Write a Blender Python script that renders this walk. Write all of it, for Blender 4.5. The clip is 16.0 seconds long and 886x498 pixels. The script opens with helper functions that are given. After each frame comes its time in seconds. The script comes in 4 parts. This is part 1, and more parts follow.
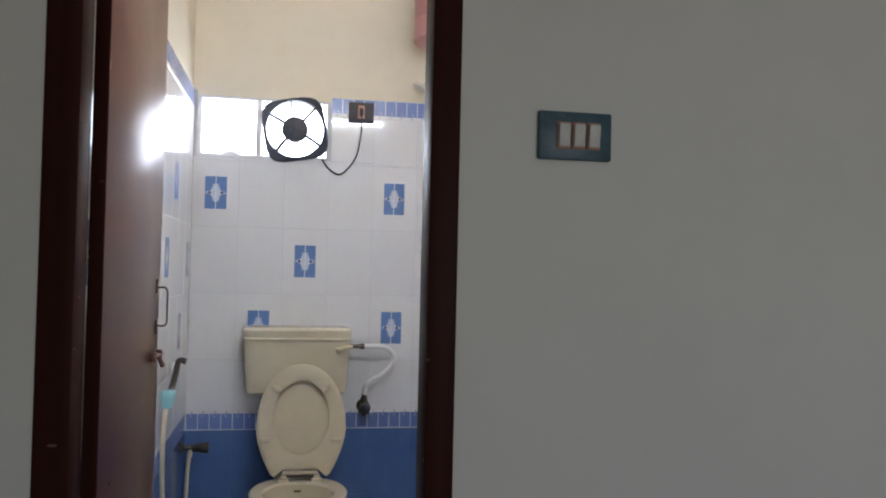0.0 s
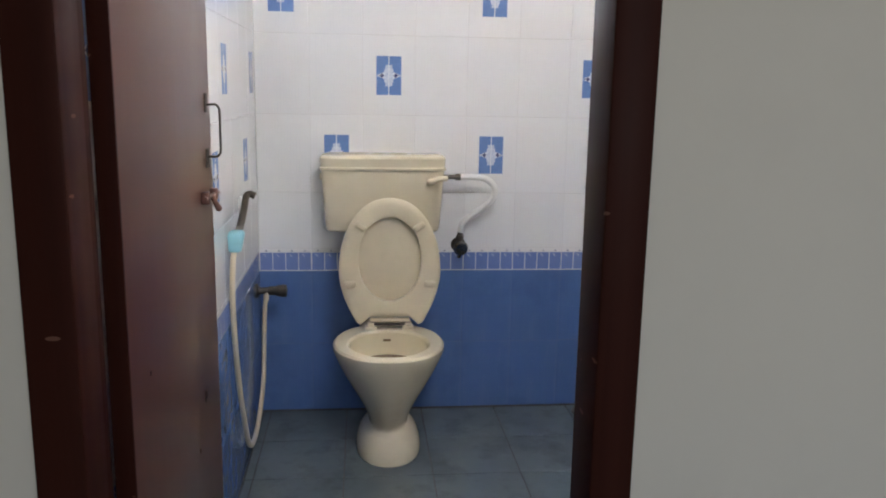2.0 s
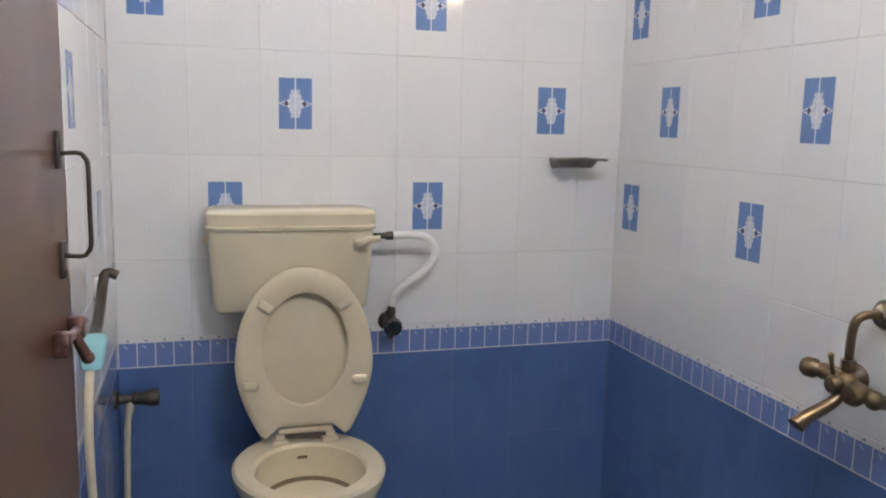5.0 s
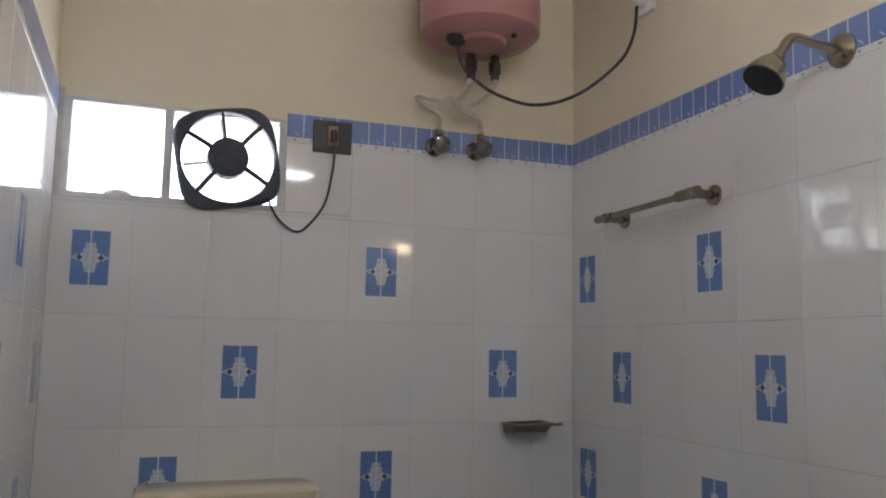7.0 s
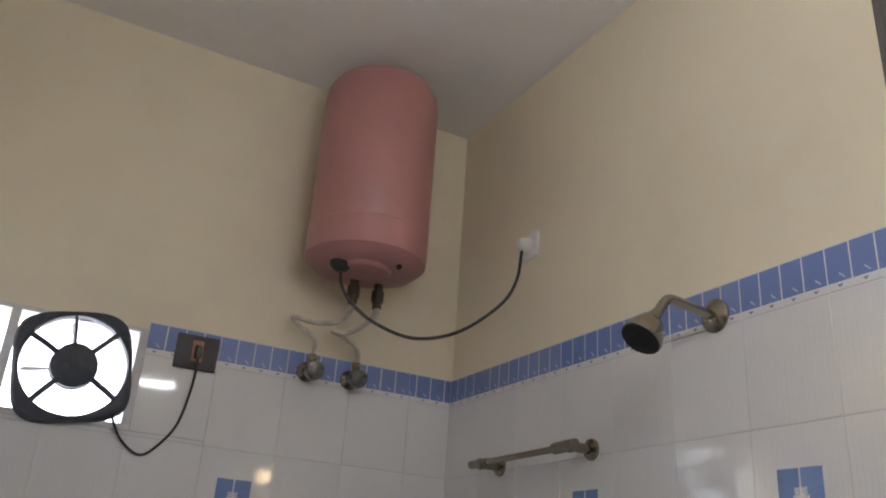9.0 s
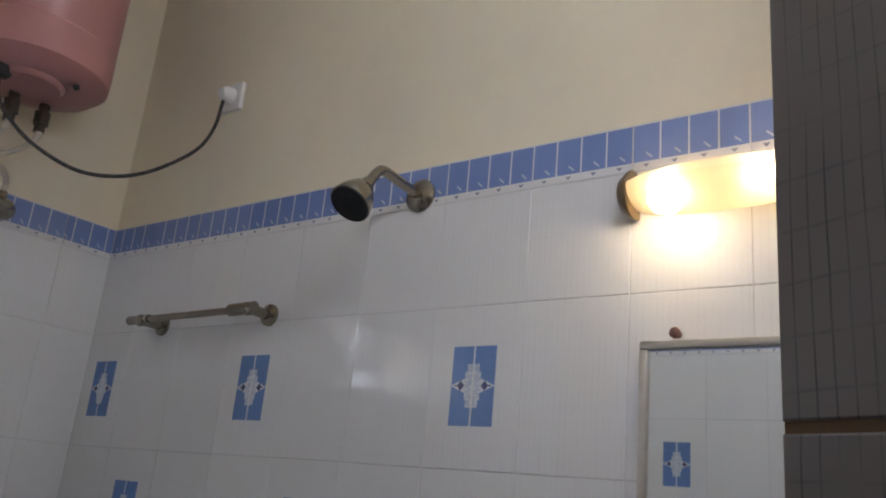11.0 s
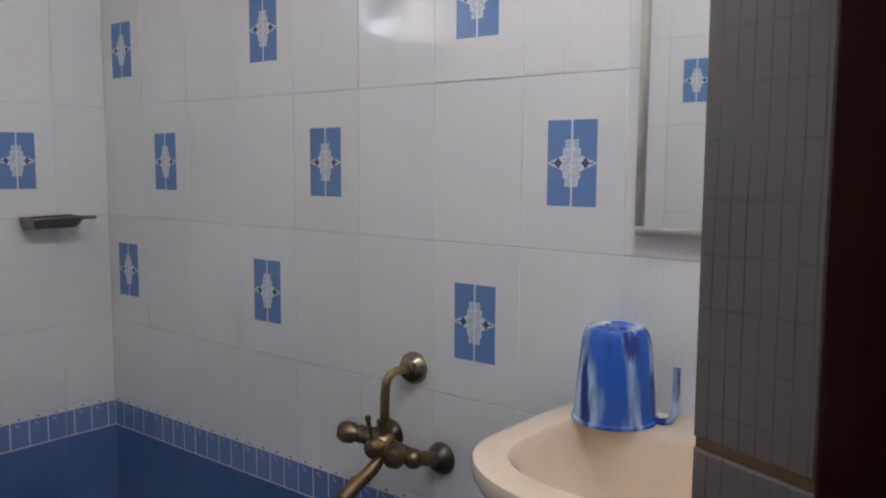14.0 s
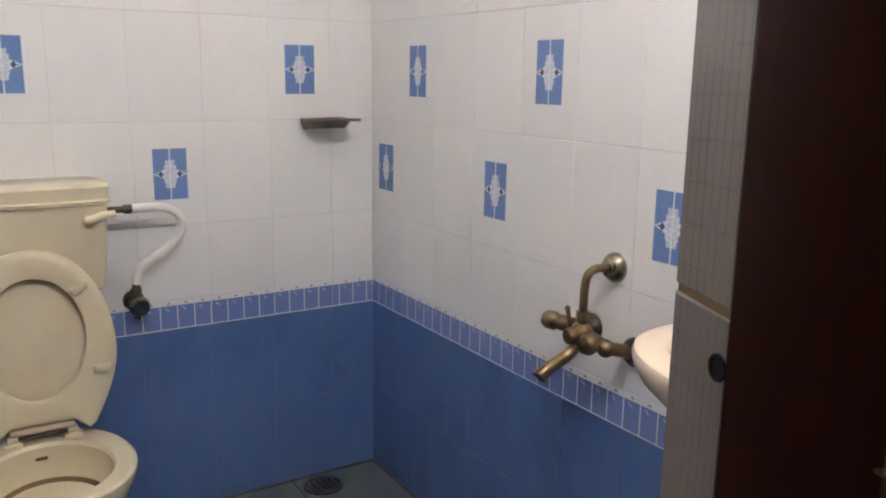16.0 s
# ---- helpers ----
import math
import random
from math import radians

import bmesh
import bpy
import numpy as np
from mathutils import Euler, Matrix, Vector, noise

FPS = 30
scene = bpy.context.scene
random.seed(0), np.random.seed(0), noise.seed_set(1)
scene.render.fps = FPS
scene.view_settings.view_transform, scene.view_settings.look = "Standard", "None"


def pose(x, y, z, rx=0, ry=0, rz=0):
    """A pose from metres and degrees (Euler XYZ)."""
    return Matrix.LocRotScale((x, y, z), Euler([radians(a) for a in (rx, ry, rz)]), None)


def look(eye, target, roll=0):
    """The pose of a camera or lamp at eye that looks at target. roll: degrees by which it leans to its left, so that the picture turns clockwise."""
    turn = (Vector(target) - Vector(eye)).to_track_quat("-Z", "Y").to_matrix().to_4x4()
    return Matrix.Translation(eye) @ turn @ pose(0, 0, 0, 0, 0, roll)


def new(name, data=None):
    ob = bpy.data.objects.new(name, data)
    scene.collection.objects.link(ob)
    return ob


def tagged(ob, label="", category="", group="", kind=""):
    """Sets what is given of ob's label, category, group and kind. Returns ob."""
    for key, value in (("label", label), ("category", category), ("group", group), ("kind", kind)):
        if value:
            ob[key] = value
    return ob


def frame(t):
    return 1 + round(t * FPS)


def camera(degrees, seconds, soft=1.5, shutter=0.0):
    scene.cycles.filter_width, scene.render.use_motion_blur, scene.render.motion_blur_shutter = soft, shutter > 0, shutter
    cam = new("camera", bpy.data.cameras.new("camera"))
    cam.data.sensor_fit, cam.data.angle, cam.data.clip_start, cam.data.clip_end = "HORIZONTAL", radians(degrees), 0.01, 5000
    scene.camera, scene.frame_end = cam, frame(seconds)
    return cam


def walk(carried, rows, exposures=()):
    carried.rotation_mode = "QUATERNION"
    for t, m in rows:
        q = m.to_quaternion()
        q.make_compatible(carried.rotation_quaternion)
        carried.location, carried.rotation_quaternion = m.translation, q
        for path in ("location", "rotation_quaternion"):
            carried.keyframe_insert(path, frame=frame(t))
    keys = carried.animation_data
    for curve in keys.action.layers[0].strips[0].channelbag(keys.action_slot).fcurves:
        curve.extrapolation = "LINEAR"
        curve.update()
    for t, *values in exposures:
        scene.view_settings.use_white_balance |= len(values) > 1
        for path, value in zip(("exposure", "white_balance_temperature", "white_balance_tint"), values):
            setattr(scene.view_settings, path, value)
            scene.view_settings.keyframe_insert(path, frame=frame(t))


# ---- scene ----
cam = camera(56.8, 16.0, soft=2.0)
PATH = [
    (0, (-1.12, -3.804, 1.333), (-0.7537, -1.836, 1.38), 1.3),
    (0.5, (-1.18, -3.677, 1.321), (-0.7754, -1.72, 1.203), 0.1),
    (1, (-1.186, -3.527, 1.34), (-0.85, -1.571, 1.081), 0.8),
    (1.5, (-1.15, -3.339, 1.309), (-0.9374, -1.373, 1.0), 0.5),
    (2, (-1.159, -3.212, 1.304), (-0.961, -1.258, 0.92), 1.0),
    (2.5, (-1.24, -2.988, 1.314), (-0.9783, -1.043, 0.922), 0.7),
    (3, (-1.266, -2.815, 1.296), (-1.0486, -0.876, 0.853), 0.8),
    (3.2, (-1.267, -2.736, 1.285), (-1.0222, -0.798, 0.851), 0.7),
    (5.3, (-1.333, -2.412, 1.313), (-0.7139, -0.519, 1.085), 1.8),
    (5.5, (-1.321, -2.396, 1.324), (-0.6724, -0.504, 1.206), 1.9),
    (6, (-1.327, -2.381, 1.373), (-0.6047, -0.514, 1.426), 1.9),
    (6.5, (-1.33, -2.369, 1.406), (-0.5797, -0.523, 1.581), 1.1),
    (7, (-1.316, -2.37, 1.425), (-0.637, -0.504, 1.666), 1.0),
    (7.5, (-1.288, -2.386, 1.454), (-0.647, -0.524, 1.805), 0.6),
    (8, (-1.287, -2.353, 1.488), (-0.627, -0.545, 2.033), -0.5),
    (8.2, (-1.276, -2.334, 1.502), (-0.62, -0.544, 2.106), -0.2),
    (10.3, (-1.235, -2.206, 1.439), (0.029, -0.938, 2.3245), 7.8),
    (10.5, (-1.230, -2.177, 1.443), (0.100, -0.924, 2.2545), 7.1),
    (11, (-1.236, -2.146, 1.444), (0.281, -0.982, 2.031), 5.4),
    (11.5, (-1.24, -2.141, 1.431), (0.36, -1.005, 1.816), 3.6),
    (12, (-1.234, -2.146, 1.422), (0.392, -0.994, 1.594), 2.1),
    (12.5, (-1.222, -2.153, 1.404), (0.415, -1.005, 1.432), 1.4),
    (13, (-1.204, -2.18, 1.392), (0.38, -0.961, 1.346), 1.2),
    (13.5, (-1.23, -2.202, 1.376), (0.32, -0.942, 1.278), 1.0),
    (14, (-1.224, -2.196, 1.348), (0.33, -0.954, 1.141), 0.3),
    (14.5, (-1.226, -2.192, 1.336), (0.302, -0.941, 1.018), 1.4),
    (15, (-1.222, -2.23, 1.33), (0.179, -0.859, 0.936), 1.7),
    (15.5, (-1.23, -2.316, 1.34), (0.027, -0.817, 0.922), 0.9),
    (16, (-1.233, -2.404, 1.34), (-0.191, -0.748, 0.925), 0.9),
]
walk(cam, [(t, look(e, g, r)) for t, e, g, r in PATH],
     [(0, 0.70, 6050, 10), (0.5, 0.74, 6100, 10), (1.0, 0.84, 6100, 10), (1.5, 1.06, 6250, 10), (2.0, 1.28, 6300, 10), (3.0, 1.54, 6300, 10), (5.3, 0.98, 6400, 10), (5.6, 0.74, 6450, 10), (6.5, 0.02, 6450, 10),
      (7.5, -0.38, 6480, 10), (8.2, -0.40, 6580, 10), (10.3, -0.30, 6250, 10), (11.5, -0.55, 6050, 10), (12.5, -0.14, 6080, 9), (13.5, 0.28, 6080, 9), (14.5, 0.60, 6280, 10), (15.0, 0.80, 6400, 10), (16, 1.22, 6750, 11)])
WINDOW_W, OUTER_W, BULB, TUBE = 5.5, 11.6, 45.0, 100.0

# ---- camera exposure, world and large lights ----
world = bpy.data.worlds.new("overcast_sky")
scene.world = world
world.use_nodes = True
wn = world.node_tree.nodes
sky = wn.new("ShaderNodeTexSky")
sky.sky_type, sky.sun_disc = "NISHITA", False
sky.sun_elevation, sky.sun_rotation = radians(50), radians(160)
wn["Background"].inputs["Strength"].default_value = 0.1
world.node_tree.links.new(sky.outputs[0], wn["Background"].inputs["Color"])

sun_data = bpy.data.lights.new("sun", "SUN")
sun_data.energy, sun_data.angle, sun_data.color = 1.0, radians(12), (1.0, 0.97, 0.92)
sun_ob = new("sun", sun_data)
sun_ob.matrix_world = look((0, 6, 8), (-0.8, 2.5, 0))


def area_lamp(name, m, sx, sy, watts, colour):
    d = bpy.data.lights.new(name, "AREA")
    d.shape, d.size, d.size_y, d.energy, d.color = "RECTANGLE", sx, sy, watts, colour
    ob = new(name, d)
    ob.matrix_world = m
    return ob


# skylight in the bathroom ventilator; added fill lamp at an unseen outer room window
area_lamp("ventilator_daylight", look((-1.26, 0.21, 1.95), (-1.30, -1.0, 2.32)), 0.66, 0.32, WINDOW_W, (0.908, 0.926, 1.0))
area_lamp("outer_room_fill", look((0.3, -6.02, 1.6), (0.3, -3.0, 1.6)), 1.5, 1.3, OUTER_W, (0.94, 0.97, 1.0))

# ---- materials ----


class Mat:
    """A node material with a few shortcuts."""

    def __init__(self, name, rough=0.5, metal=0.0, colour=(0.8, 0.8, 0.8)):
        self.m = bpy.data.materials.new(name)
        self.m.use_nodes = True
        self.t = self.m.node_tree
        self.b = self.t.nodes["Principled BSDF"]
        self.b.inputs["Roughness"].default_value = rough
        self.b.inputs["Metallic"].default_value = metal
        self.b.inputs["Base Color"].default_value = (*colour, 1)
        self.tc = None

    def node(self, kind, **props):
        n = self.t.nodes.new(kind)
        for k, v in props.items():
            if k == "operation":
                n.operation = v
            elif k == "blend":
                n.data_type, n.blend_type = "RGBA", v
        return n

    def link(self, a, b):
        self.t.links.new(a, b)

    def coord(self, which="Object"):
        if which == "Place":
            return self.node("ShaderNodeNewGeometry").outputs["Position"]
        if self.tc is None:
            self.tc = self.node("ShaderNodeTexCoord")
        return self.tc.outputs[which]

    def xyz(self):
        s = self.node("ShaderNodeSeparateXYZ")
        self.link(self.coord(), s.inputs[0])
        return s.outputs

    def math(self, op, a, b=None, c=None):
        n = self.node("ShaderNodeMath", operation=op)
        for i, v in enumerate((a, b, c)):
            if v is None:
                continue
            if isinstance(v, (int, float)):
                n.inputs[i].default_value = v
            else:
                self.link(v, n.inputs[i])
        return n.outputs[0]

    def noise(self, scale, detail=3.0, rough=0.55, stretch=None, which="Object"):
        n = self.node("ShaderNodeTexNoise")
        n.inputs["Scale"].default_value = scale
        n.inputs["Detail"].default_value = detail
        n.inputs["Roughness"].default_value = rough
        if stretch:
            mp = self.node("ShaderNodeMapping")
            mp.inputs["Scale"].default_value = stretch
            self.link(self.coord(which), mp.inputs[0])
            self.link(mp.outputs[0], n.inputs["Vector"])
        else:
            self.link(self.coord(which), n.inputs["Vector"])
        return n.outputs[0]

    def ramp(self, v, lo, hi, a=0.0, b=1.0):
        n = self.node("ShaderNodeMapRange")
        n.clamp = True
        self.link(v, n.inputs[0])
        for i, x in enumerate((lo, hi, a, b)):
            n.inputs[i + 1].default_value = x
        return n.outputs[0]

    def mix(self, fac, a, b, blend="MIX"):
        n = self.node("ShaderNodeMix", blend=blend)
        for idx, v in ((0, fac), (6, a), (7, b)):
            if isinstance(v, (int, float)):
                n.inputs[idx].default_value = v
            elif isinstance(v, tuple):
                n.inputs[idx].default_value = (*v, 1)
            else:
                self.link(v, n.inputs[idx])
        return n.outputs[2]

    def colour(self, v):
        self.link(v, self.b.inputs["Base Color"])

    def rough(self, v):
        self.link(v, self.b.inputs["Roughness"])

    def bump(self, v, strength=0.2, dist=0.002):
        n = self.node("ShaderNodeBump")
        n.inputs["Strength"].default_value = strength
        n.inputs["Distance"].default_value = dist
        self.link(v, n.inputs["Height"])
        self.link(n.outputs[0], self.b.inputs["Normal"])

    def random(self):
        return self.node("ShaderNodeObjectInfo").outputs["Random"]


def worn(name, colour, rough, metal=0.0, scale=8.0, spread=0.12, dirt=(0.2, 0.17, 0.12), dirt_amount=0.25, bump=0.1, grain=120.0, which="Object"):
    """A painted, glazed or metal surface with stains at one scale and grain at another."""
    m = Mat(name, rough, metal, colour)
    big, fine = m.noise(scale, 4, which=which), m.noise(grain, 2, which=which)
    c = m.mix(m.ramp(big, 0.3, 0.7), tuple(x * (1 - spread) for x in colour), tuple(min(1, x * (1 + spread * 0.5)) for x in colour))
    c = m.mix(m.math("MULTIPLY", m.ramp(m.noise(scale * 2.3, 6, 0.7, which=which), 0.5, 0.78), dirt_amount), c, dirt)
    m.colour(c)
    m.rough(m.ramp(big, 0.25, 0.75, max(0.03, rough * 0.8), min(1, rough * 1.25)))
    m.bump(m.math("ADD", m.math("MULTIPLY", fine, 0.35), big), bump, 0.002)
    return m


def tile_base(name, ground, line, amount, rough=0.055, fx=88.0, fz=42.0, lw=0.13):
    """Glazed wall tile: fine printed lattice, uneven glaze, faint difference from tile to tile."""
    m = Mat(name, rough)
    m.b.inputs["Specular IOR Level"].default_value = 0.48
    o = m.xyz()
    wob = m.noise(9, 2)
    vx = m.math("ADD", m.math("MULTIPLY", o[0], fx), m.math("MULTIPLY", wob, 0.5))
    vz = m.math("ADD", m.math("MULTIPLY", o[2], fz), m.math("MULTIPLY", wob, 0.3))
    lx = m.math("LESS_THAN", m.math("FRACT", m.math("ADD", vx, 50.5)), lw)
    lz = m.math("LESS_THAN", m.math("FRACT", m.math("ADD", vz, 50.5)), lw * 0.62)
    wear = m.ramp(m.noise(35, 3, 0.6, (1, 1, 0.35)), 0.35, 0.65)
    fac = m.math("MULTIPLY", m.math("MAXIMUM", lx, m.math("MULTIPLY", lz, 0.4)), m.math("MULTIPLY", wear, amount))
    tint = m.ramp(m.random(), 0, 1, 0.965, 1.0)
    base = m.mix(fac, ground, line)
    base = m.mix(1.0, base, m.mix(tint, (0, 0, 0), (1, 1, 1)), "MULTIPLY")
    grime = m.math("MULTIPLY", m.ramp(m.noise(2.2, 6, 0.7, which="Place"), 0.48, 0.75), 0.22)
    base = m.mix(grime, base, tuple(g * 0.8 for g in ground))
    glaze = m.noise(4.5, 2, 0.5, (2.2, 1, 0.5))
    ribs = m.noise(60, 2, 0.5, (2.6, 1, 0.035))
    m.bump(m.math("ADD", glaze, m.math("MULTIPLY", ribs, 0.34)), 0.08, 0.004)
    m.rough(m.ramp(m.noise(20, 4), 0.3, 0.7, rough * 0.7, rough * 1.5))
    return m, o, base


WHITE_TILE = (0.83, 0.83, 0.83)
m, o, base = tile_base("white_glazed_tile", WHITE_TILE, (0.52, 0.54, 0.59), 0.21)
m.colour(base)
M_WHITE = m.m

# the same tile with a printed two-field ornament in its middle
m, o, base = tile_base("ornament_glazed_tile", WHITE_TILE, (0.52, 0.54, 0.59), 0.21)
ax, az = m.math("ABSOLUTE", o[0]), m.math("ABSOLUTE", o[2])
field = m.math("MULTIPLY", m.math("LESS_THAN", ax, 0.0475), m.math("LESS_THAN", az, 0.073))
gap = m.math("LESS_THAN", ax, 0.0018)
blue_var = m.mix(m.noise(60, 3), (0.13, 0.225, 0.50), (0.18, 0.29, 0.57))
c = m.mix(field, base, blue_var)
col_w = m.math("SUBTRACT", 0.017, m.math("MULTIPLY", m.math("GREATER_THAN", az, 0.026), 0.004))
stem = m.math("MULTIPLY", m.math("LESS_THAN", ax, col_w), m.math("LESS_THAN", az, 0.040))
arm = m.math("LESS_THAN", m.math("ADD", m.math("MULTIPLY", ax, 0.42), az), 0.0205)
arm = m.math("MULTIPLY", arm, m.math("LESS_THAN", ax, 0.0475))
pale = m.math("MAXIMUM", stem, arm)
c = m.mix(pale, c, (0.70, 0.74, 0.80))
curls = m.node("ShaderNodeTexVoronoi")
curls.feature = "DISTANCE_TO_EDGE"
curls.inputs["Scale"].default_value = 95
m.link(m.coord(), curls.inputs["Vector"])
scroll = m.math("MULTIPLY", m.math("LESS_THAN", curls.outputs[0], 0.09), stem)
c = m.mix(m.math("MULTIPLY", scroll, 0.55), c, (0.35, 0.42, 0.58))
leaf = m.math("LESS_THAN", m.math("ADD", m.math("MULTIPLY", m.math("ABSOLUTE", m.math("SUBTRACT", ax, 0.0265)), 1.0), m.math("MULTIPLY", az, 0.8)), 0.0078)
spike = m.math("MULTIPLY", m.math("LESS_THAN", az, 0.0013), m.math("MULTIPLY", m.math("GREATER_THAN", ax, 0.018), m.math("LESS_THAN", ax, 0.041)))
dark = m.math("MAXIMUM", leaf, spike)
c = m.mix(m.math("MULTIPLY", dark, 0.92), c, (0.025, 0.03, 0.14))
c = m.mix(m.math("MULTIPLY", gap, field), c, (0.78, 0.80, 0.82))
m.colour(c)
M_MOTIF = m.m

# border tile: four blue blocks, white lines, small chevrons and dark triangles on the free side
m, o, base = tile_base("border_glazed_tile", WHITE_TILE, (0.5, 0.52, 0.56), 0.0)
fx = m.math("SUBTRACT", m.math("FRACT", m.math("ADD", m.math("MULTIPLY", o[0], 19.9), 50.0)), 0.5)
fa = m.math("ABSOLUTE", fx)
band = m.math("MULTIPLY", m.math("LESS_THAN", o[2], 0.0285), m.math("GREATER_THAN", o[2], -0.0415))
block = m.math("MULTIPLY", band, m.math("LESS_THAN", fa, 0.470))
tone = m.mix(m.random(), (0.155, 0.23, 0.51), (0.22, 0.29, 0.57))
fine = m.math("LESS_THAN", m.math("FRACT", m.math("MULTIPLY", o[0], 210.0)), 0.3)
tone = m.mix(m.math("MULTIPLY", fine, 0.25), tone, (0.32, 0.40, 0.66))
c = m.mix(block, base, tone)
chev = m.math("ABSOLUTE", m.math("SUBTRACT", m.math("SUBTRACT", 0.026, o[2]), m.math("MULTIPLY", m.math("SUBTRACT", 0.3, fa), 0.045)))
chev = m.math("MULTIPLY", m.math("LESS_THAN", chev, 0.0021), m.math("MULTIPLY", m.math("MULTIPLY", m.math("LESS_THAN", fa, 0.22), m.math("LESS_THAN", fx, 0.0)), block))
c = m.mix(m.math("MULTIPLY", chev, 0.8), c, (0.66, 0.70, 0.78))
tri = m.math("LESS_THAN", m.math("ADD", m.math("SUBTRACT", o[2], 0.033), m.math("MULTIPLY", fa, 0.055)), 0.0068)
tri = m.math("MULTIPLY", tri, m.math("GREATER_THAN", o[2], 0.033))
c = m.mix(m.math("MULTIPLY", tri, 0.85), c, (0.20, 0.22, 0.33))
m.colour(c)
M_BORDER = m.m

m, o, base = tile_base("blue_glazed_tile", (0.097, 0.175, 0.39), (0.13, 0.215, 0.44), 0.5, 0.16)
streak = m.math("MULTIPLY", m.ramp(m.noise(14, 5, 0.6, (1, 1, 0.12)), 0.5, 0.75), 0.22)
stain = m.math("MULTIPLY", m.ramp(m.noise(2.4, 6, 0.65, which="Place"), 0.5, 0.72), 0.5)
m.colour(m.mix(stain, m.mix(streak, base, (0.20, 0.26, 0.38)), (0.05, 0.085, 0.17)))
M_BLUE = m.m

# white lattice tile again, base colour darkened for the shade on the reveal
m, o, base = tile_base("shaded_white_tile", (0.225, 0.197, 0.183), (0.075, 0.07, 0.072), 0.85, 0.45, 104.0, 37.0, 0.11)
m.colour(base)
M_SHADED_TILE = m.m

M_GROUT = worn("tile_grout", (0.66, 0.65, 0.63), 0.9, dirt=(0.25, 0.22, 0.19), dirt_amount=0.5, scale=5).m
M_BLUEGROUT = worn("blue_stained_grout", (0.115, 0.17, 0.30), 0.85, dirt=(0.08, 0.10, 0.14), dirt_amount=0.5, scale=5).m
M_CREAM = worn("cream_wall_paint", (0.86, 0.778, 0.605), 0.75, scale=1.6, spread=0.06, dirt=(0.45, 0.40, 0.32), dirt_amount=0.12, bump=0.06, grain=60).m
M_OUTER = worn("pale_wall_paint", (0.70, 0.662, 0.59), 0.7, scale=1.3, spread=0.05, dirt=(0.42, 0.40, 0.37), dirt_amount=0.12, bump=0.06, grain=60).m
M_CEIL = worn("ceiling_distemper", (0.86, 0.85, 0.83), 0.9, scale=1.5, spread=0.05, dirt_amount=0.08, bump=0.05).m
M_FLOOR = worn("grey_blue_floor_tile", (0.125, 0.150, 0.160), 0.16, scale=2.6, spread=0.22, dirt=(0.06, 0.065, 0.06), dirt_amount=0.75, bump=0.04, which="Place").m
M_BROWNGROUT = worn("brown_stained_joint", (0.24, 0.15, 0.08), 0.9, dirt_amount=0.4).m
M_FLOORGROUT = worn("dark_floor_joint", (0.06, 0.06, 0.06), 0.9, dirt_amount=0.3).m
M_OUTFLOOR = worn("outer_floor_stone", (0.42, 0.40, 0.37), 0.35, scale=2.0, spread=0.15, dirt_amount=0.2).m


def wood_paint(name, colour, rough, vary=0.2, chip=0.0, gloss=0.1):
    m = Mat(name, rough, 0, colour)
    g = m.noise(9, 4, 0.5, (5, 5, 0.12))
    c = m.mix(m.ramp(g, 0.25, 0.75), tuple(x * (1 - vary) for x in colour), tuple(x * (1 + vary) for x in colour))
    spots = m.node("ShaderNodeTexVoronoi")
    spots.inputs["Scale"].default_value = 16
    mp = m.node("ShaderNodeMapping")
    mp.inputs["Scale"].default_value = (0.55, 0.55, 1.7)
    m.link(m.coord(), mp.inputs[0])
    m.link(mp.outputs[0], spots.inputs["Vector"])
    chips = m.math("MULTIPLY", m.math("LESS_THAN", spots.outputs[0], 0.09), m.math("GREATER_THAN", m.noise(2.5, 2), 0.5))
    m.colour(m.mix(m.math("MULTIPLY", chips, chip), c, (0.17, 0.082, 0.060)))
    m.rough(m.ramp(m.noise(6, 4), 0.3, 0.7, rough * 0.94, rough * 1.08))
    m.b.inputs["Specular IOR Level"].default_value = gloss
    m.bump(g, 0.05, 0.002)
    return m.m


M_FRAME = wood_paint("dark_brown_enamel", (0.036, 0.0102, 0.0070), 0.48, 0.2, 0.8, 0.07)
M_DOOR = wood_paint("brown_door_enamel", (0.088, 0.035, 0.0245), 0.29, 0.05, 0.0, 0.6)
M_CERAMIC = worn("cream_vitreous_china", (0.74, 0.66, 0.48), 0.12, scale=5, spread=0.05, dirt=(0.45, 0.36, 0.22), dirt_amount=0.12, bump=0.02).m
M_BASIN = worn("ivory_vitreous_china", (0.80, 0.665, 0.52), 0.14, scale=6, spread=0.05, dirt=(0.42, 0.33, 0.22), dirt_amount=0.12, bump=0.02).m
M_SEAT = worn("cream_plastic", (0.73, 0.64, 0.46), 0.36, scale=5, spread=0.06, dirt=(0.4, 0.32, 0.2), dirt_amount=0.15, bump=0.03).m
M_STAIN = worn("stained_water_line", (0.20, 0.14, 0.08), 0.15, scale=20, dirt_amount=0.4).m
M_BRASS = worn("tarnished_brass", (0.25, 0.185, 0.11), 0.36, 0.9, scale=22, spread=0.35, dirt=(0.09, 0.085, 0.05), dirt_amount=0.75, bump=0.12).m
M_NICKEL = worn("worn_nickel", (0.33, 0.295, 0.235), 0.20, 0.95, scale=12, spread=0.2, dirt=(0.22, 0.18, 0.13), dirt_amount=0.4, bump=0.05).m
M_DARKMETAL = worn("blackened_metal", (0.10, 0.085, 0.07), 0.4, 0.8, scale=30, spread=0.3, dirt_amount=0.4, bump=0.2).m
